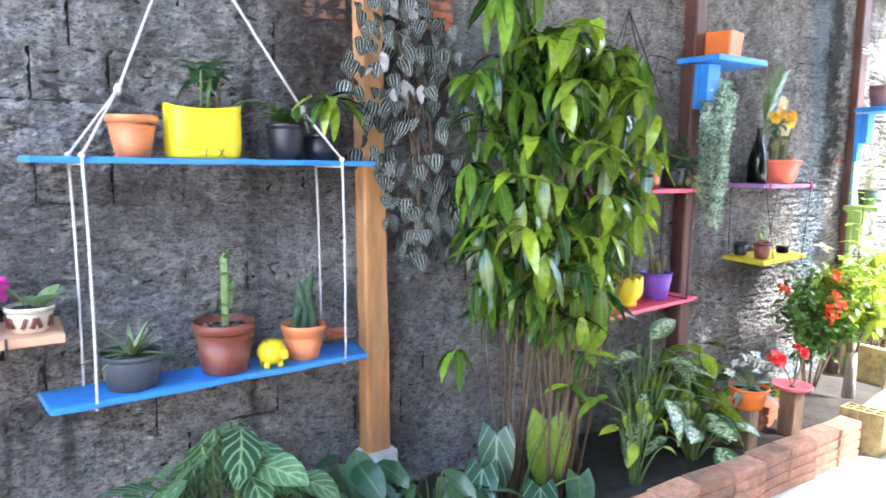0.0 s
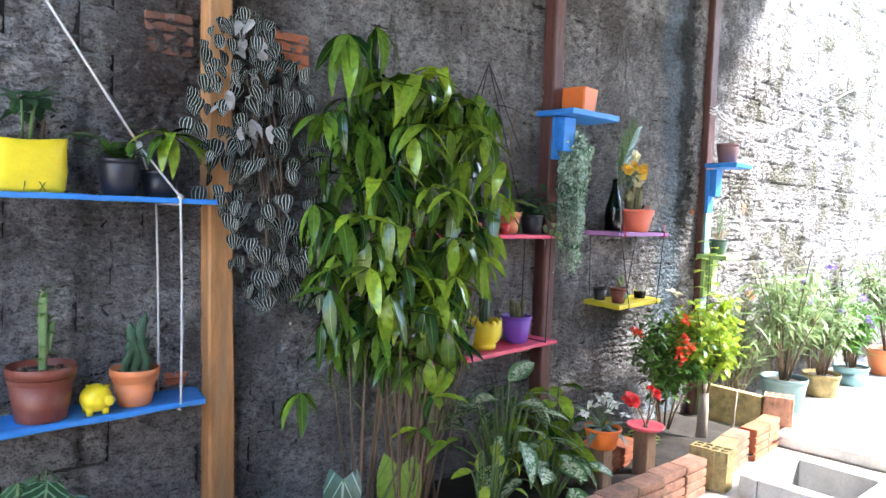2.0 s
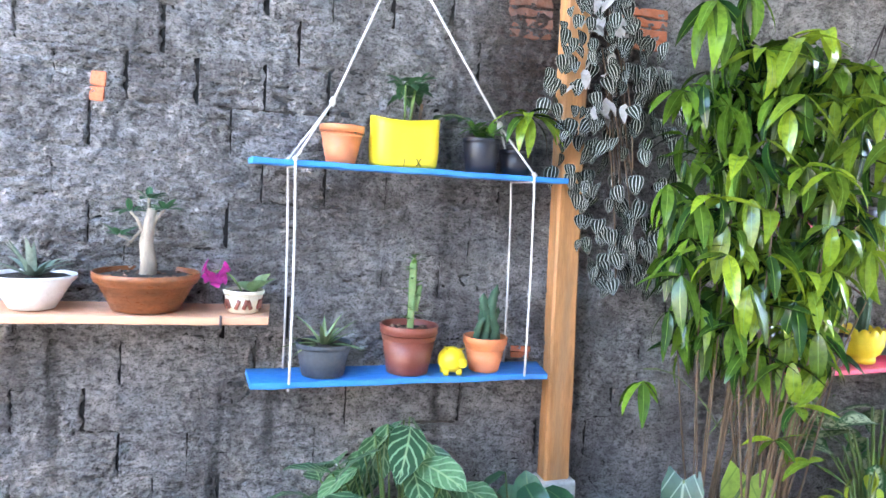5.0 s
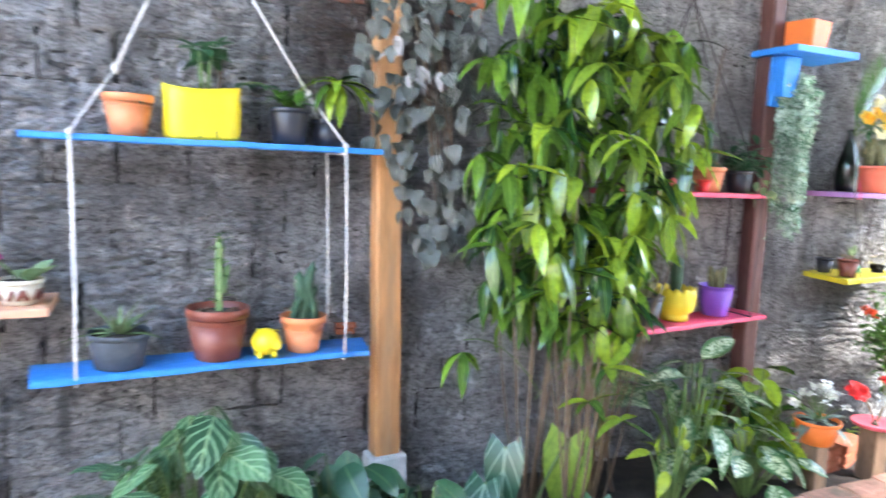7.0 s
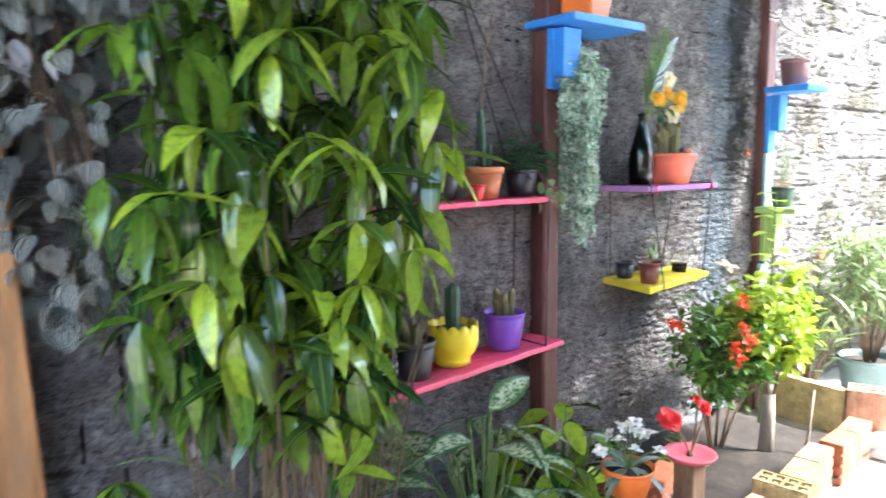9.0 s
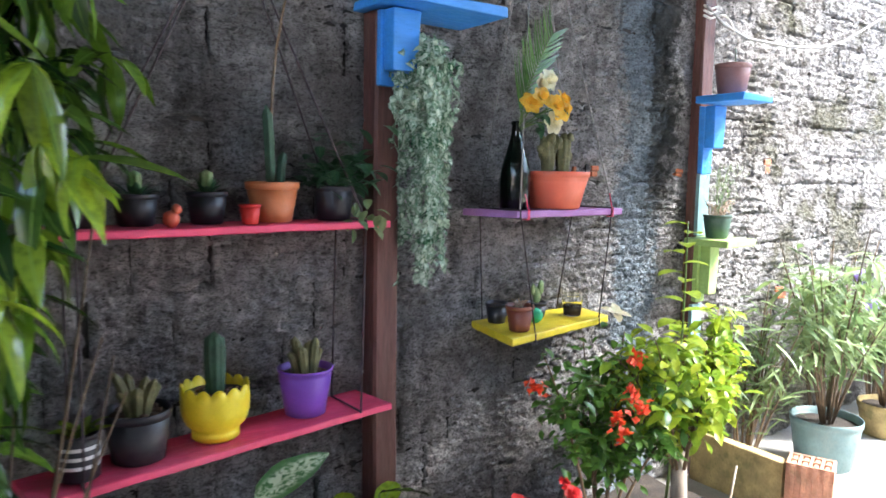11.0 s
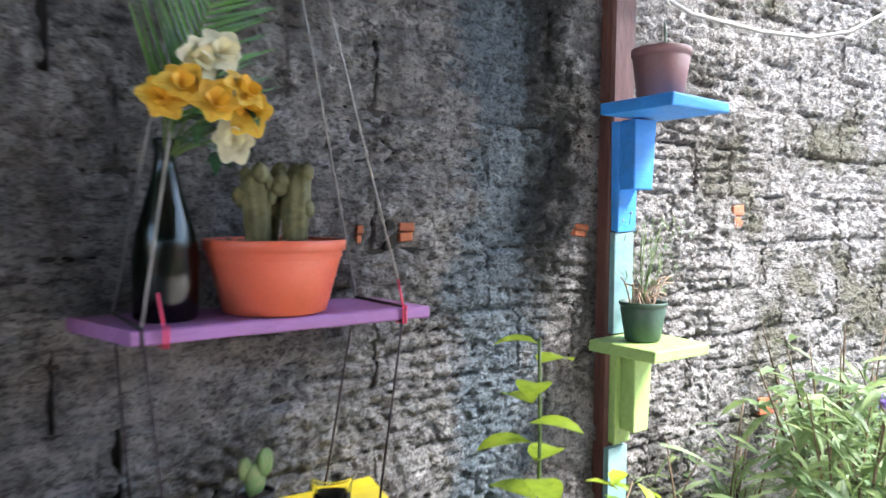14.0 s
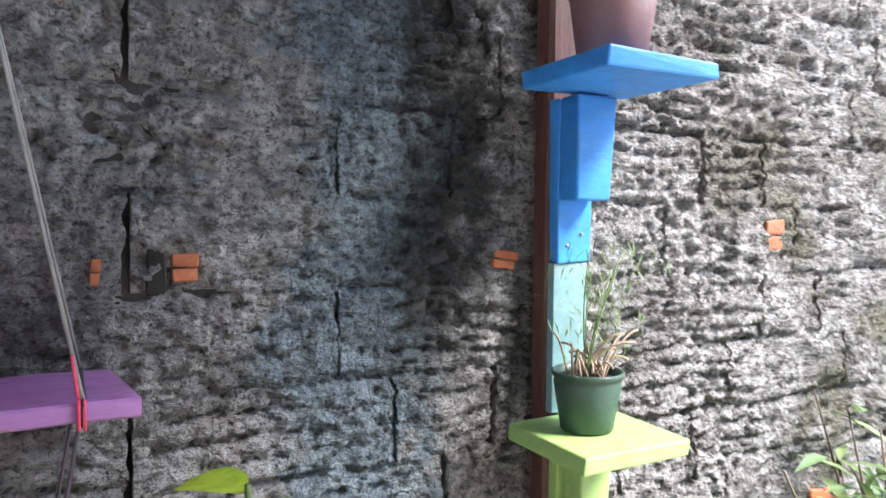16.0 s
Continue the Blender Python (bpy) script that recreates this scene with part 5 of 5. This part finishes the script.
for k, (x, y, z, yaw, pit, L, mt) in enumerate(((-0.03, 0.02, 0.33, 232, -65, 0.22, L_ANTH), (-0.13, -0.03, 0.24, 225, -40, 0.2, L_ANTH), (0.06, -0.12, 0.16, 230, -30, 0.2, L_ANTH), (0.23, 0.03, 0.32, 232, -78, 0.28, L_LIME), (0.27, -0.1, 0.14, 240, -60, 0.18, L_DARK), (-0.2, 0.05, 0.12, 200, -20, 0.2, L_ANTH), (0.0, -0.18, 0.1, 280, -25, 0.17, L_DARK))):
    part("stalk", tube(bent((0.2 * x, 0.2 * y, 0), (x, y, z), (0, 0, 0.03)), 0.005, 6), STEM, an)
    part("leaf", leaf(L, L * 0.8, 0.5, 0.15, "heart", 9), mt, an, at=aimed((x, y, z), yaw, pit, 0))
bed_plant("dumb_cane", pose(2.62, -0.3, 0.05), "dumb cane with cream-variegated leaves", 26, L_DIEF, 5, 0.007, (0.17, 0.28), 0.36, "lance", 0.9, 0.22, (0.26, 0.56), (-35, 45))
bed_plant("dumb_cane", pose(2.75, -0.48, 0.05), "low variegated plant with broad pale leaves", 20, L_DIEF, 6, 0.005, (0.13, 0.2), 0.55, "oval", 0.7, 0.2, (0.12, 0.3), (-40, 20))
bed_plant("broad_leaf_plant", pose(2.98, -0.3, 0.05), "bushy plant with plain mid-green leaves", 44, L_TALL, 7, 0.004, (0.12, 0.18), 0.5, "oval", 0.8, 0.24, (0.12, 0.48), (-50, 30))
bed_plant("yellow_sprout", pose(2.32, -0.52, 0.05), "thin sprout with yellowish curled leaves", 12, L_LIGHT, 8, 0.005, (0.06, 0.11), 0.4, "lance", 1.3, 0.12, (0.2, 0.42), (-60, 30))

# ---- stump with the white-flowered pot, stump with the pink plate ----
tagged(part("wood_stump", moved(block(0.075, 0.075, 0.22, 0.006, 0, 0.004, 4), pose(3.063, -0.53, 0.03)), STUMPWOOD, None, smooth=False), "squared weathered timber stump in the soil", "stump")
t = potted("potted_flowers", pose(3.063, -0.53, 0.25), "orange pot of grey-leaved white artificial flowers on a stump", ORANGE, 0.088, 0.062, 0.1, rim=0.014)
rr = random.Random(95)
part("leaves", moved(rosette(15, 0.16, 0.032, 1.2, "lance", 12, (0, 45), 0.3, 6), pose(0, 0, 0.09)), L_DUSTY, t)
for k in range(11):
    a, d, h = k * 2.4, 0.03 + 0.011 * k * 0.9, 0.24 - 0.008 * k
    p = (d * math.cos(a), d * 0.7 * math.sin(a), h)
    part("stem", tube(bent((0, 0, 0.08), p, (0, 0, 0.02)), 0.002, 5), STEM, t)
    part("flower", moved(add(bloom(7, 0.03, 0.02, 110 + k, (0, 35), 0.4), bloom(5, 0.02, 0.014, 130 + k, (40, 70), 0.3)), pose(*p, 35 * math.sin(a) + 25, 0, 40 * k)), P_WHITE, t)
tagged(part("wood_stump", moved(block(0.08, 0.08, 0.24, 0.006, 0, 0.004, 5), pose(3.43, -0.53, 0.03)), STUMPWOOD, None, smooth=False), "squared weathered timber stump under a pink plate", "stump")
tagged(part("pink_plate", lathe([(0.05, 0), (0.085, 0.006), (0.095, 0.02), (0.093, 0.024), (0.08, 0.012), (0.001, 0.01)], 32), ROSE, None, at=pose(3.43, -0.53, 0.271)), "rose pink plastic plate on a stump", "plate")
roses = thing("red_rose_spray", pose(3.43, -0.53, 0.281), "spray of red artificial roses rising from a pink plate", "flowers")
for k, (x, y, z, size) in enumerate(((-0.055, 0.05, 0.135, 0.052), (0.12, 0.02, 0.15, 0.036), (0.155, 0.04, 0.125, 0.034), (0.13, 0.06, 0.165, 0.03))):
    part("stem", tube(bent((0.0, 0.0, 0), (x, y, z), (0.015, 0, 0)), 0.004, 6), CANE, roses)
    part("flower", moved(add(bloom(9, size, size * 0.95, 140 + k, (0, 35), 0.7), bloom(7, size * 0.7, size * 0.75, 150 + k, (35, 70), 0.4)), pose(x, y, z, 45, 0, 30 * k - 30)), P_RED, roses)
part("knot", ball(0.014, 6, 0.2, 8), CANE, roses)
tufts = thing("low_weed", pose(3.75, -0.3, 0.05), "low tuft of yellow-green weeds in the soil", "weed")
part("leaves", add(*[moved(leaf(0.07, 0.02, 0.6, 0.3, "lance", 3), aimed((0.06 * math.sin(j * 2.1), 0.05 * math.cos(j * 3.3), 0.02 + 0.012 * (j % 9)), j * 77, 25 + 4 * (j % 7))) for j in range(40)]), L_LIGHT, tufts)

# ---- shrubs ----


def shrub(name, at, label, leaf_mat, seed, size, height, count, leaf_len=0.06, leaf_w=0.45, stems=7, flowers=None, trunk=None, base=0.1, shape="lance"):
    """A many-stemmed bush: stems, forked twigs and small leaves set along them, with gaps."""
    t = thing(name, at, label, "shrub")
    r = random.Random(seed)
    ends = []
    for k in range(stems):
        a = r.uniform(0, 6.28)
        q = size * r.uniform(0.35, 1.0)
        h = height * r.uniform(0.6, 1.0)
        pts = bent((0.03 * math.cos(a), 0.03 * math.sin(a), base), (q * math.cos(a), 0.75 * q * math.sin(a), h), (0, 0, 0.06))
        part("stem", tube(pts, 0.006, 6, 0.002), CANE, t)
        ends.append(pts)
        for j in range(3):
            p = pts[2 + j % 4]
            e = p + Vector((r.uniform(-0.16, 0.16), r.uniform(-0.12, 0.12), r.uniform(0.02, 0.16)))
            sub = bent(p, e, (0, 0, 0.02))
            part("twig", tube(sub, 0.003, 5, 0.0015), CANE, t)
            ends.append(sub)
    per = max(1, count // len(ends))
    geos = []
    for pts in ends:
        for j in range(per):
            s = r.uniform(0.25, 1.0) * (len(pts) - 1.001)
            p = pts[int(s)].lerp(pts[int(s) + 1], s - int(s)) + Vector((r.gauss(0, 0.03), r.gauss(0, 0.025), r.gauss(0, 0.025)))
            L = leaf_len * r.uniform(0.6, 1.2)
            geos.append(moved(leaf(L, L * leaf_w, 0.6, 0.3, shape, 3), aimed(p, r.uniform(0, 360), r.uniform(-40, 50), r.uniform(-30, 30))))
    part("foliage", add(*geos), leaf_mat, t)["kind"] = "stuff"
    if trunk:
        part("trunk", tube([(0, 0, 0), (0.01, 0, base * 0.6), (0, 0, base + 0.05)], trunk, 10, trunk * 0.8), TRUNK, t)
    if flowers:
        mt, spots = flowers
        for j, (x, y, z) in enumerate(spots):
            part("flower_head", add(*[moved(bloom(4, 0.016, 0.012, 200 + j * 9 + q, (0, 40), 0.3), pose(x + r.gauss(0, 0.015), y + r.gauss(0, 0.012), z + r.gauss(0, 0.013), r.uniform(0, 80), 0, r.uniform(0, 360))) for q in range(16)]), mt, t)
    return t


shrub("flowering_shrub", pose(3.8, -0.42, 0.05), "ixora shrub with dark leaves and orange-red flower heads", L_BUSH, 11, 0.36, 0.8, 1500, 0.05, 0.5, 9,
      (P_ORANGE, ((-0.34, -0.02, 0.7), (0.07, -0.05, 0.74), (0.0, -0.1, 0.64), (0.02, -0.12, 0.6), (-0.09, -0.14, 0.54), (-0.1, -0.12, 0.59))), None, 0.12, "oval")
shrub("yellow_shrub", pose(4.2, -0.43, 0.03), "yellow-green leafy shrub on a pale trunk", L_LIGHT, 12, 0.42, 0.85, 1500, 0.07, 0.5, 12, None, 0.033, 0.3, "oval")
sprig = thing("leafy_sprig", pose(4.145, -0.42, 0.2), "tall upright sprig of bright yellow-green leaves", "shrub")
part("stem", tube(bent((0, 0, 0), (0.02, -0.02, 1.02), (0.02, 0, 0)), 0.006, 6, 0.003), STEM, sprig)
for k in range(16):
    z = 0.5 + 0.034 * k
    part("leaf", leaf(0.14 - 0.004 * k, 0.062, 0.7, 0.2, "oval", 6), L_LIGHT, sprig, at=aimed((0.015 + 0.01 * math.sin(k), -0.015, z), k * 140 + 200, 20))
tagged(part("dry_twig", tube([(4.28, -0.56, 0.03), (4.33, -0.56, 0.16), (4.31, -0.57, 0.22), (4.38, -0.55, 0.33)], 0.008, 6, 0.004), TRUNK), "bare pale twig stuck in the soil", "twig")
cream = tagged(part("pale_blossom", moved(bloom(6, 0.05, 0.035, 77, (10, 50), 0.6), pose(3.82, -0.42, 0.93, 30, 0, 0)), P_CREAM), "pale yellow blossom above the shrub", "flower")

# ---- potted plants along the far wall ----
for k, (x, y, r, h, mt, lab, seed, lm, sz, ht) in enumerate((
        (5.5, -0.36, 0.16, 0.24, SEAGREY, "large grey-teal tub of tall thin-leaved plants", 31, L_PALE, 0.42, 1.0),
        (6.2, -0.36, 0.14, 0.18, CLAY_MOSS, "dull yellow tub of mixed flowering plants", 32, L_PALE, 0.34, 0.75),
        (6.85, -0.36, 0.14, 0.16, TEAL, "blue tub of small flowering plants", 33, L_BUSH, 0.32, 0.6),
        (7.6, -0.42, 0.18, 0.24, TERRA, "terracotta tub of leafy plants", 34, L_PALE, 0.4, 0.85),
        (8.5, -0.5, 0.2, 0.26, SEAGREY, "large tub of tall leafy plants", 35, L_PALE, 0.45, 1.1))):
    z = 0.0
    t = potted("tub", pose(x, y, z), lab, mt, r, r * 0.78, h, "potted plant", rim=0.03)
    shrub("leafy_plant", pose(x, y, h * 0.8), "tall thin-leaved garden plant growing in a tub", lm, seed, sz, ht, 680, 0.12, 0.2, 14, (P_VIOLET, ((-0.12, -0.15, ht * 0.75), (0.1, -0.12, ht * 0.6), (0.2, -0.2, ht * 0.85))), None, 0.02)
for k, (x, y) in enumerate(((5.05, -0.2), (5.8, -0.2), (6.5, -0.18), (7.3, -0.2))):
    shrub("wall_plant", pose(x, y, 0.0), "slender plant with strap leaves against the wall", L_PALE, 50 + k, 0.36, 0.95 + 0.15 * (k % 2), 340, 0.14, 0.14, 12, None, None, 0.05, "blade")

# ---- overhead wire ----
wire = tagged(part("overhead_wire", add(tube([(4.73, -0.095, 2.09), (4.85, -0.1, 2.03), (5.05, -0.1, 1.995), (5.4, -0.1, 2.002), (5.7, -0.1, 2.03), (5.97, -0.1, 2.092), (6.38, -0.1, 2.26), (6.75, -0.1, 2.38), (7.1, -0.1, 2.51), (8.06, -0.1, 2.78), (11.0, -0.1, 3.3)], 0.006, 6)), WIRE), "grey wire tied to the post and running along the wall", "wire")
tagged(part("wire_tie", add(*[tube([(4.72, -0.092, 2.05 + 0.02 * k), (4.76, -0.1, 2.04 + 0.02 * k), (4.82, -0.092, 2.06 + 0.02 * k)], 0.005, 6) for k in range(3)], tube(bent((4.82, -0.1, 2.06), (4.95, -0.1, 2.0), (0, 0, 0.03)), 0.005, 6)), ROPE), "white cord wound round the post", "cord")

# ---- hollow bricks: kerb of the bed ----


def hollow_brick(L, W, H, holes=True):
    """A ribbed hollow clay brick lying along x: grooves on its long faces, cells in its ends."""
    out = []
    n = 4
    rib = H / n
    for k in range(n):
        out.append(moved(block(L, W, rib - 0.011, 0.003), pose(0, 0, k * rib + 0.006)))
    out.append(moved(block(L - 0.012, W - 0.018, H - 0.008, 0.0), pose(0, 0, 0.002)))
    return add(*out)


kerb = tagged(new("kerb"), "kerb of ribbed hollow clay bricks round the bed", "kerb", kind="structure")
kb = [to_mesh("brick", hollow_brick(0.195, 0.095, 0.185), m, False) for m in (CLAY_PALE, CLAY_PALE, CLAY_MOSS, CLAY)]
rr = random.Random(99)
x = 0.2
while x < 3.52:
    y = -0.775 + 0.012 * math.sin(x * 2) + (0.0 if x > 2.2 else -0.02)
    part("brick", kb[rr.choice((0, 0, 1, 1, 3))], None, kerb, at=pose(x, y + rr.uniform(-0.006, 0.006), 0.0, rr.uniform(-2, 2), 0, rr.uniform(-3, 3)))
    x += 0.202
for x, y, rz, kind in ((3.86, -0.735, 10, 2), (4.06, -0.7, 8, 1), (4.3, -0.7, 4, 3), (4.5, -0.68, 8, 3)):
    part("brick", kb[kind], None, kerb, at=pose(x, y, 0.0, 0, 0, rz))


def upright_brick(W, D, H):
    """A hollow brick on end: eight open cells in its top."""
    out = [block(W, D, H - 0.05, 0.003)]
    t_ = 0.012
    nx, ny = 2, 4
    for i in range(nx + 1):
        out.append(moved(block(t_, D, 0.05, 0.001), pose(-W / 2 + t_ / 2 + i * (W - t_) / nx, 0, H - 0.05)))
    for j in range(ny + 1):
        out.append(moved(block(W, t_, 0.0495, 0.001), pose(0, -D / 2 + t_ / 2 + j * (D - t_) / ny, H - 0.05)))
    for j in range(4):
        out.append(moved(block(W + 0.006, 0.018, H - 0.006, 0.002), pose(0, -D / 2 + 0.025 + j * (D - 0.05) / 3, 0)))
    return add(*out)


part("brick", upright_brick(0.1, 0.19, 0.2), CLAY_MOSS, kerb, at=pose(3.66, -0.77, 0, 0, 0, 8), smooth=False)
part("brick", upright_brick(0.13, 0.17, 0.25), CLAY_PALE, kerb, at=pose(4.85, -0.6, 0, 0, 0, 20), smooth=False)
part("slab", block(0.06, 0.44, 0.23, 0.006, 0, 0.003, 6), CLAY_MOSS, kerb, "mossy brown slab closing the bed", pose(4.83, -0.3, 0.0, 0, 0, -4), smooth=False)
for k, (x, y, z) in enumerate(((3.28, -0.4, 0.03), (3.49, -0.37, 0.03), (3.36, -0.27, 0.03))):
    tagged(part("loose_brick", kb[3], None, None, at=pose(x, y, z - 0.06, 0, 0, 12)), "red hollow clay brick half sunk in the soil", "brick")

# ---- the wall's bricks ----
BL, BH = 0.205, 0.15


def rendered_brick(x0, z0, w, h, slit, nx=40, nz=30, deep=0.012):
    """A ribbed brick face smeared with torn, gritty render that runs on over its neighbours; slit opens its end joint."""
    V, F = [], []
    for j in range(nz + 1):
        for i in range(nx + 1):
            x, z = -w / 2 + w * i / nx, -h / 2 + h * j / nz
            X, Z = x0 + x, z0 + z
            lump = noise.fractal(Vector((X * 34, 1.7, Z * 46)), 0.55, 2.2, 4)
            slab = noise.noise(Vector((X * 6, 5.2, Z * 10)))
            torn = abs(noise.noise(Vector((X * 15, 3.1, Z * 24))))
            bare_ = noise.noise(Vector((X * 2.3, 8.4, Z * 4.5)))
            rib = (0.5 + 0.5 * math.cos(2 * math.pi * (Z + 0.02 * slab + 0.012 * bare_) / 0.0375)) ** 4 * max(0.0, min(1.0, 0.42 + 2.6 * bare_))
            joint = max(0.0, 1 - (h / 2 - abs(z)) / 0.013) * max(0.0, min(1.0, 0.25 + 3 * noise.noise(Vector((X * 5, 9.1, Z * 7)))))
            grit_lump = max(0.0, noise.noise(Vector((X * 75, 4.4, Z * 75))))
            end = w / 2 - abs(x)
            push = 0.0
            if slit and x > 0 and end < 0.02 and abs(z) < h * 0.47:
                ragged = 0.5 + 0.9 * noise.noise(Vector((X * 3, 2.2, Z * 40)))
                push = slit * max(0.0, min(1.2, ragged + 0.35)) * (1 - end / 0.02)
            V.append((x - push, -0.006 - deep * lump - 0.011 * slab + 0.016 * max(0.0, 0.2 - torn) / 0.2 * (0.5 - slab) + 0.009 * rib - 0.009 * grit_lump + 0.016 * joint + push * 0.3, z))
    n0 = len(V)
    rim = [i for i in range(nx + 1)] + [(nx + 1) * (j + 1) - 1 for j in range(1, nz + 1)] + [(nx + 1) * nz + i for i in range(nx - 1, -1, -1)] + [(nx + 1) * j for j in range(nz - 1, 0, -1)]
    V += [V[i] for i in rim] + [(V[i][0], 0.026, V[i][2]) for i in rim]
    for j in range(nz):
        for i in range(nx):
            a = j * (nx + 1) + i
            F.append((a, a + 1, a + nx + 2, a + nx + 1))
    m = len(rim)
    F += [(n0 + k, n0 + m + k, n0 + m + (k + 1) % m, n0 + (k + 1) % m) for k in range(m)]
    return V, F, [(0.5, 0.5)] * len(V)


chip = to_mesh("brick_chip", add(*[moved(block(0.06, 0.03, 0.026, 0.004, 0, 0.003, k), pose(0, 0.003, -0.04 + 0.029 * k)) for k in range(2)]), CLAY, False)
rr = random.Random(17)
for x, z, w, h in ((4.172, 1.4, 0.6, 0.75), (4.055, 1.395, 0.2, 0.7), (4.725, 1.4, 0.8, 0.6), (5.46, 1.45, 0.9, 1.3), (-0.185, 1.55, 0.7, 1.6), (5.68, 0.79, 1.8, 1.1), (1.24, 0.72, 1.2, 0.8)):
    part("brick_chip", chip, None, wall, at=pose(x, 0.001, z, 0, rr.uniform(-9, 9), 0) @ Matrix.Diagonal((w, 1, h, 1)))
bare = to_mesh("bare_brick", add(*[moved(block(0.19, 0.03, 0.034, 0.004, 0, 0.004, k, 4), pose(0, 0.002, 0.038 * k)) for k in range(4)]), CLAY, False)
part("bare_brick", bare, None, wall, "grooved red clay brick laid bare beside the post", at=pose(1.635, 0.0, 1.84, 0, 1, 0))
dull = to_mesh("bare_brick", add(*[moved(block(0.16, 0.03, 0.03, 0.004, 0, 0.004, k, 4), pose(0, 0.006, 0.036 * k)) for k in range(4)]), RUST, False)
part("bare_brick", dull, None, wall, "dull rust-brown clay brick laid bare", at=pose(1.2, 0.003, 1.83, 0, -2, 0))
# solid black block set in where the hole has only shade
for x, z, w, h in ((4.132, 1.395, 0.026, 0.085),):
    part("brick_hollow", moved(block(w, 0.03, h, 0.003, 0, 0.004, 9), pose(0, 0, -h / 2)), HOLLOW, wall, at=pose(x, 0.01, z))
far = []
count = 0
for row in range(25):
    shift = BL / 2 if row % 2 else 0.0
    for col in range(-19, 54):
        x, z = col * BL + shift, (row + 0.5) * BH
        slit = rr.choice((0, 0, 0.006, 0.011, 0.015, 0))
        if -0.45 < x < 5.4 and 0.4 < z < 2.0 and count < 300:
            part("brick", rendered_brick(x, z, BL, BH, slit), WALL, wall, at=pose(x, 0, z))
            count += 1
        else:
            fine = (24, 18) if -1.0 < x < 7.5 and z < 2.5 else (8, 6)
            far.append(moved(rendered_brick(x, z, BL, BH, slit, *fine), pose(x, 0, z)))
rest = part("brick_courses", add(*far), WALL, wall)
rest["kind"] = "stuff"
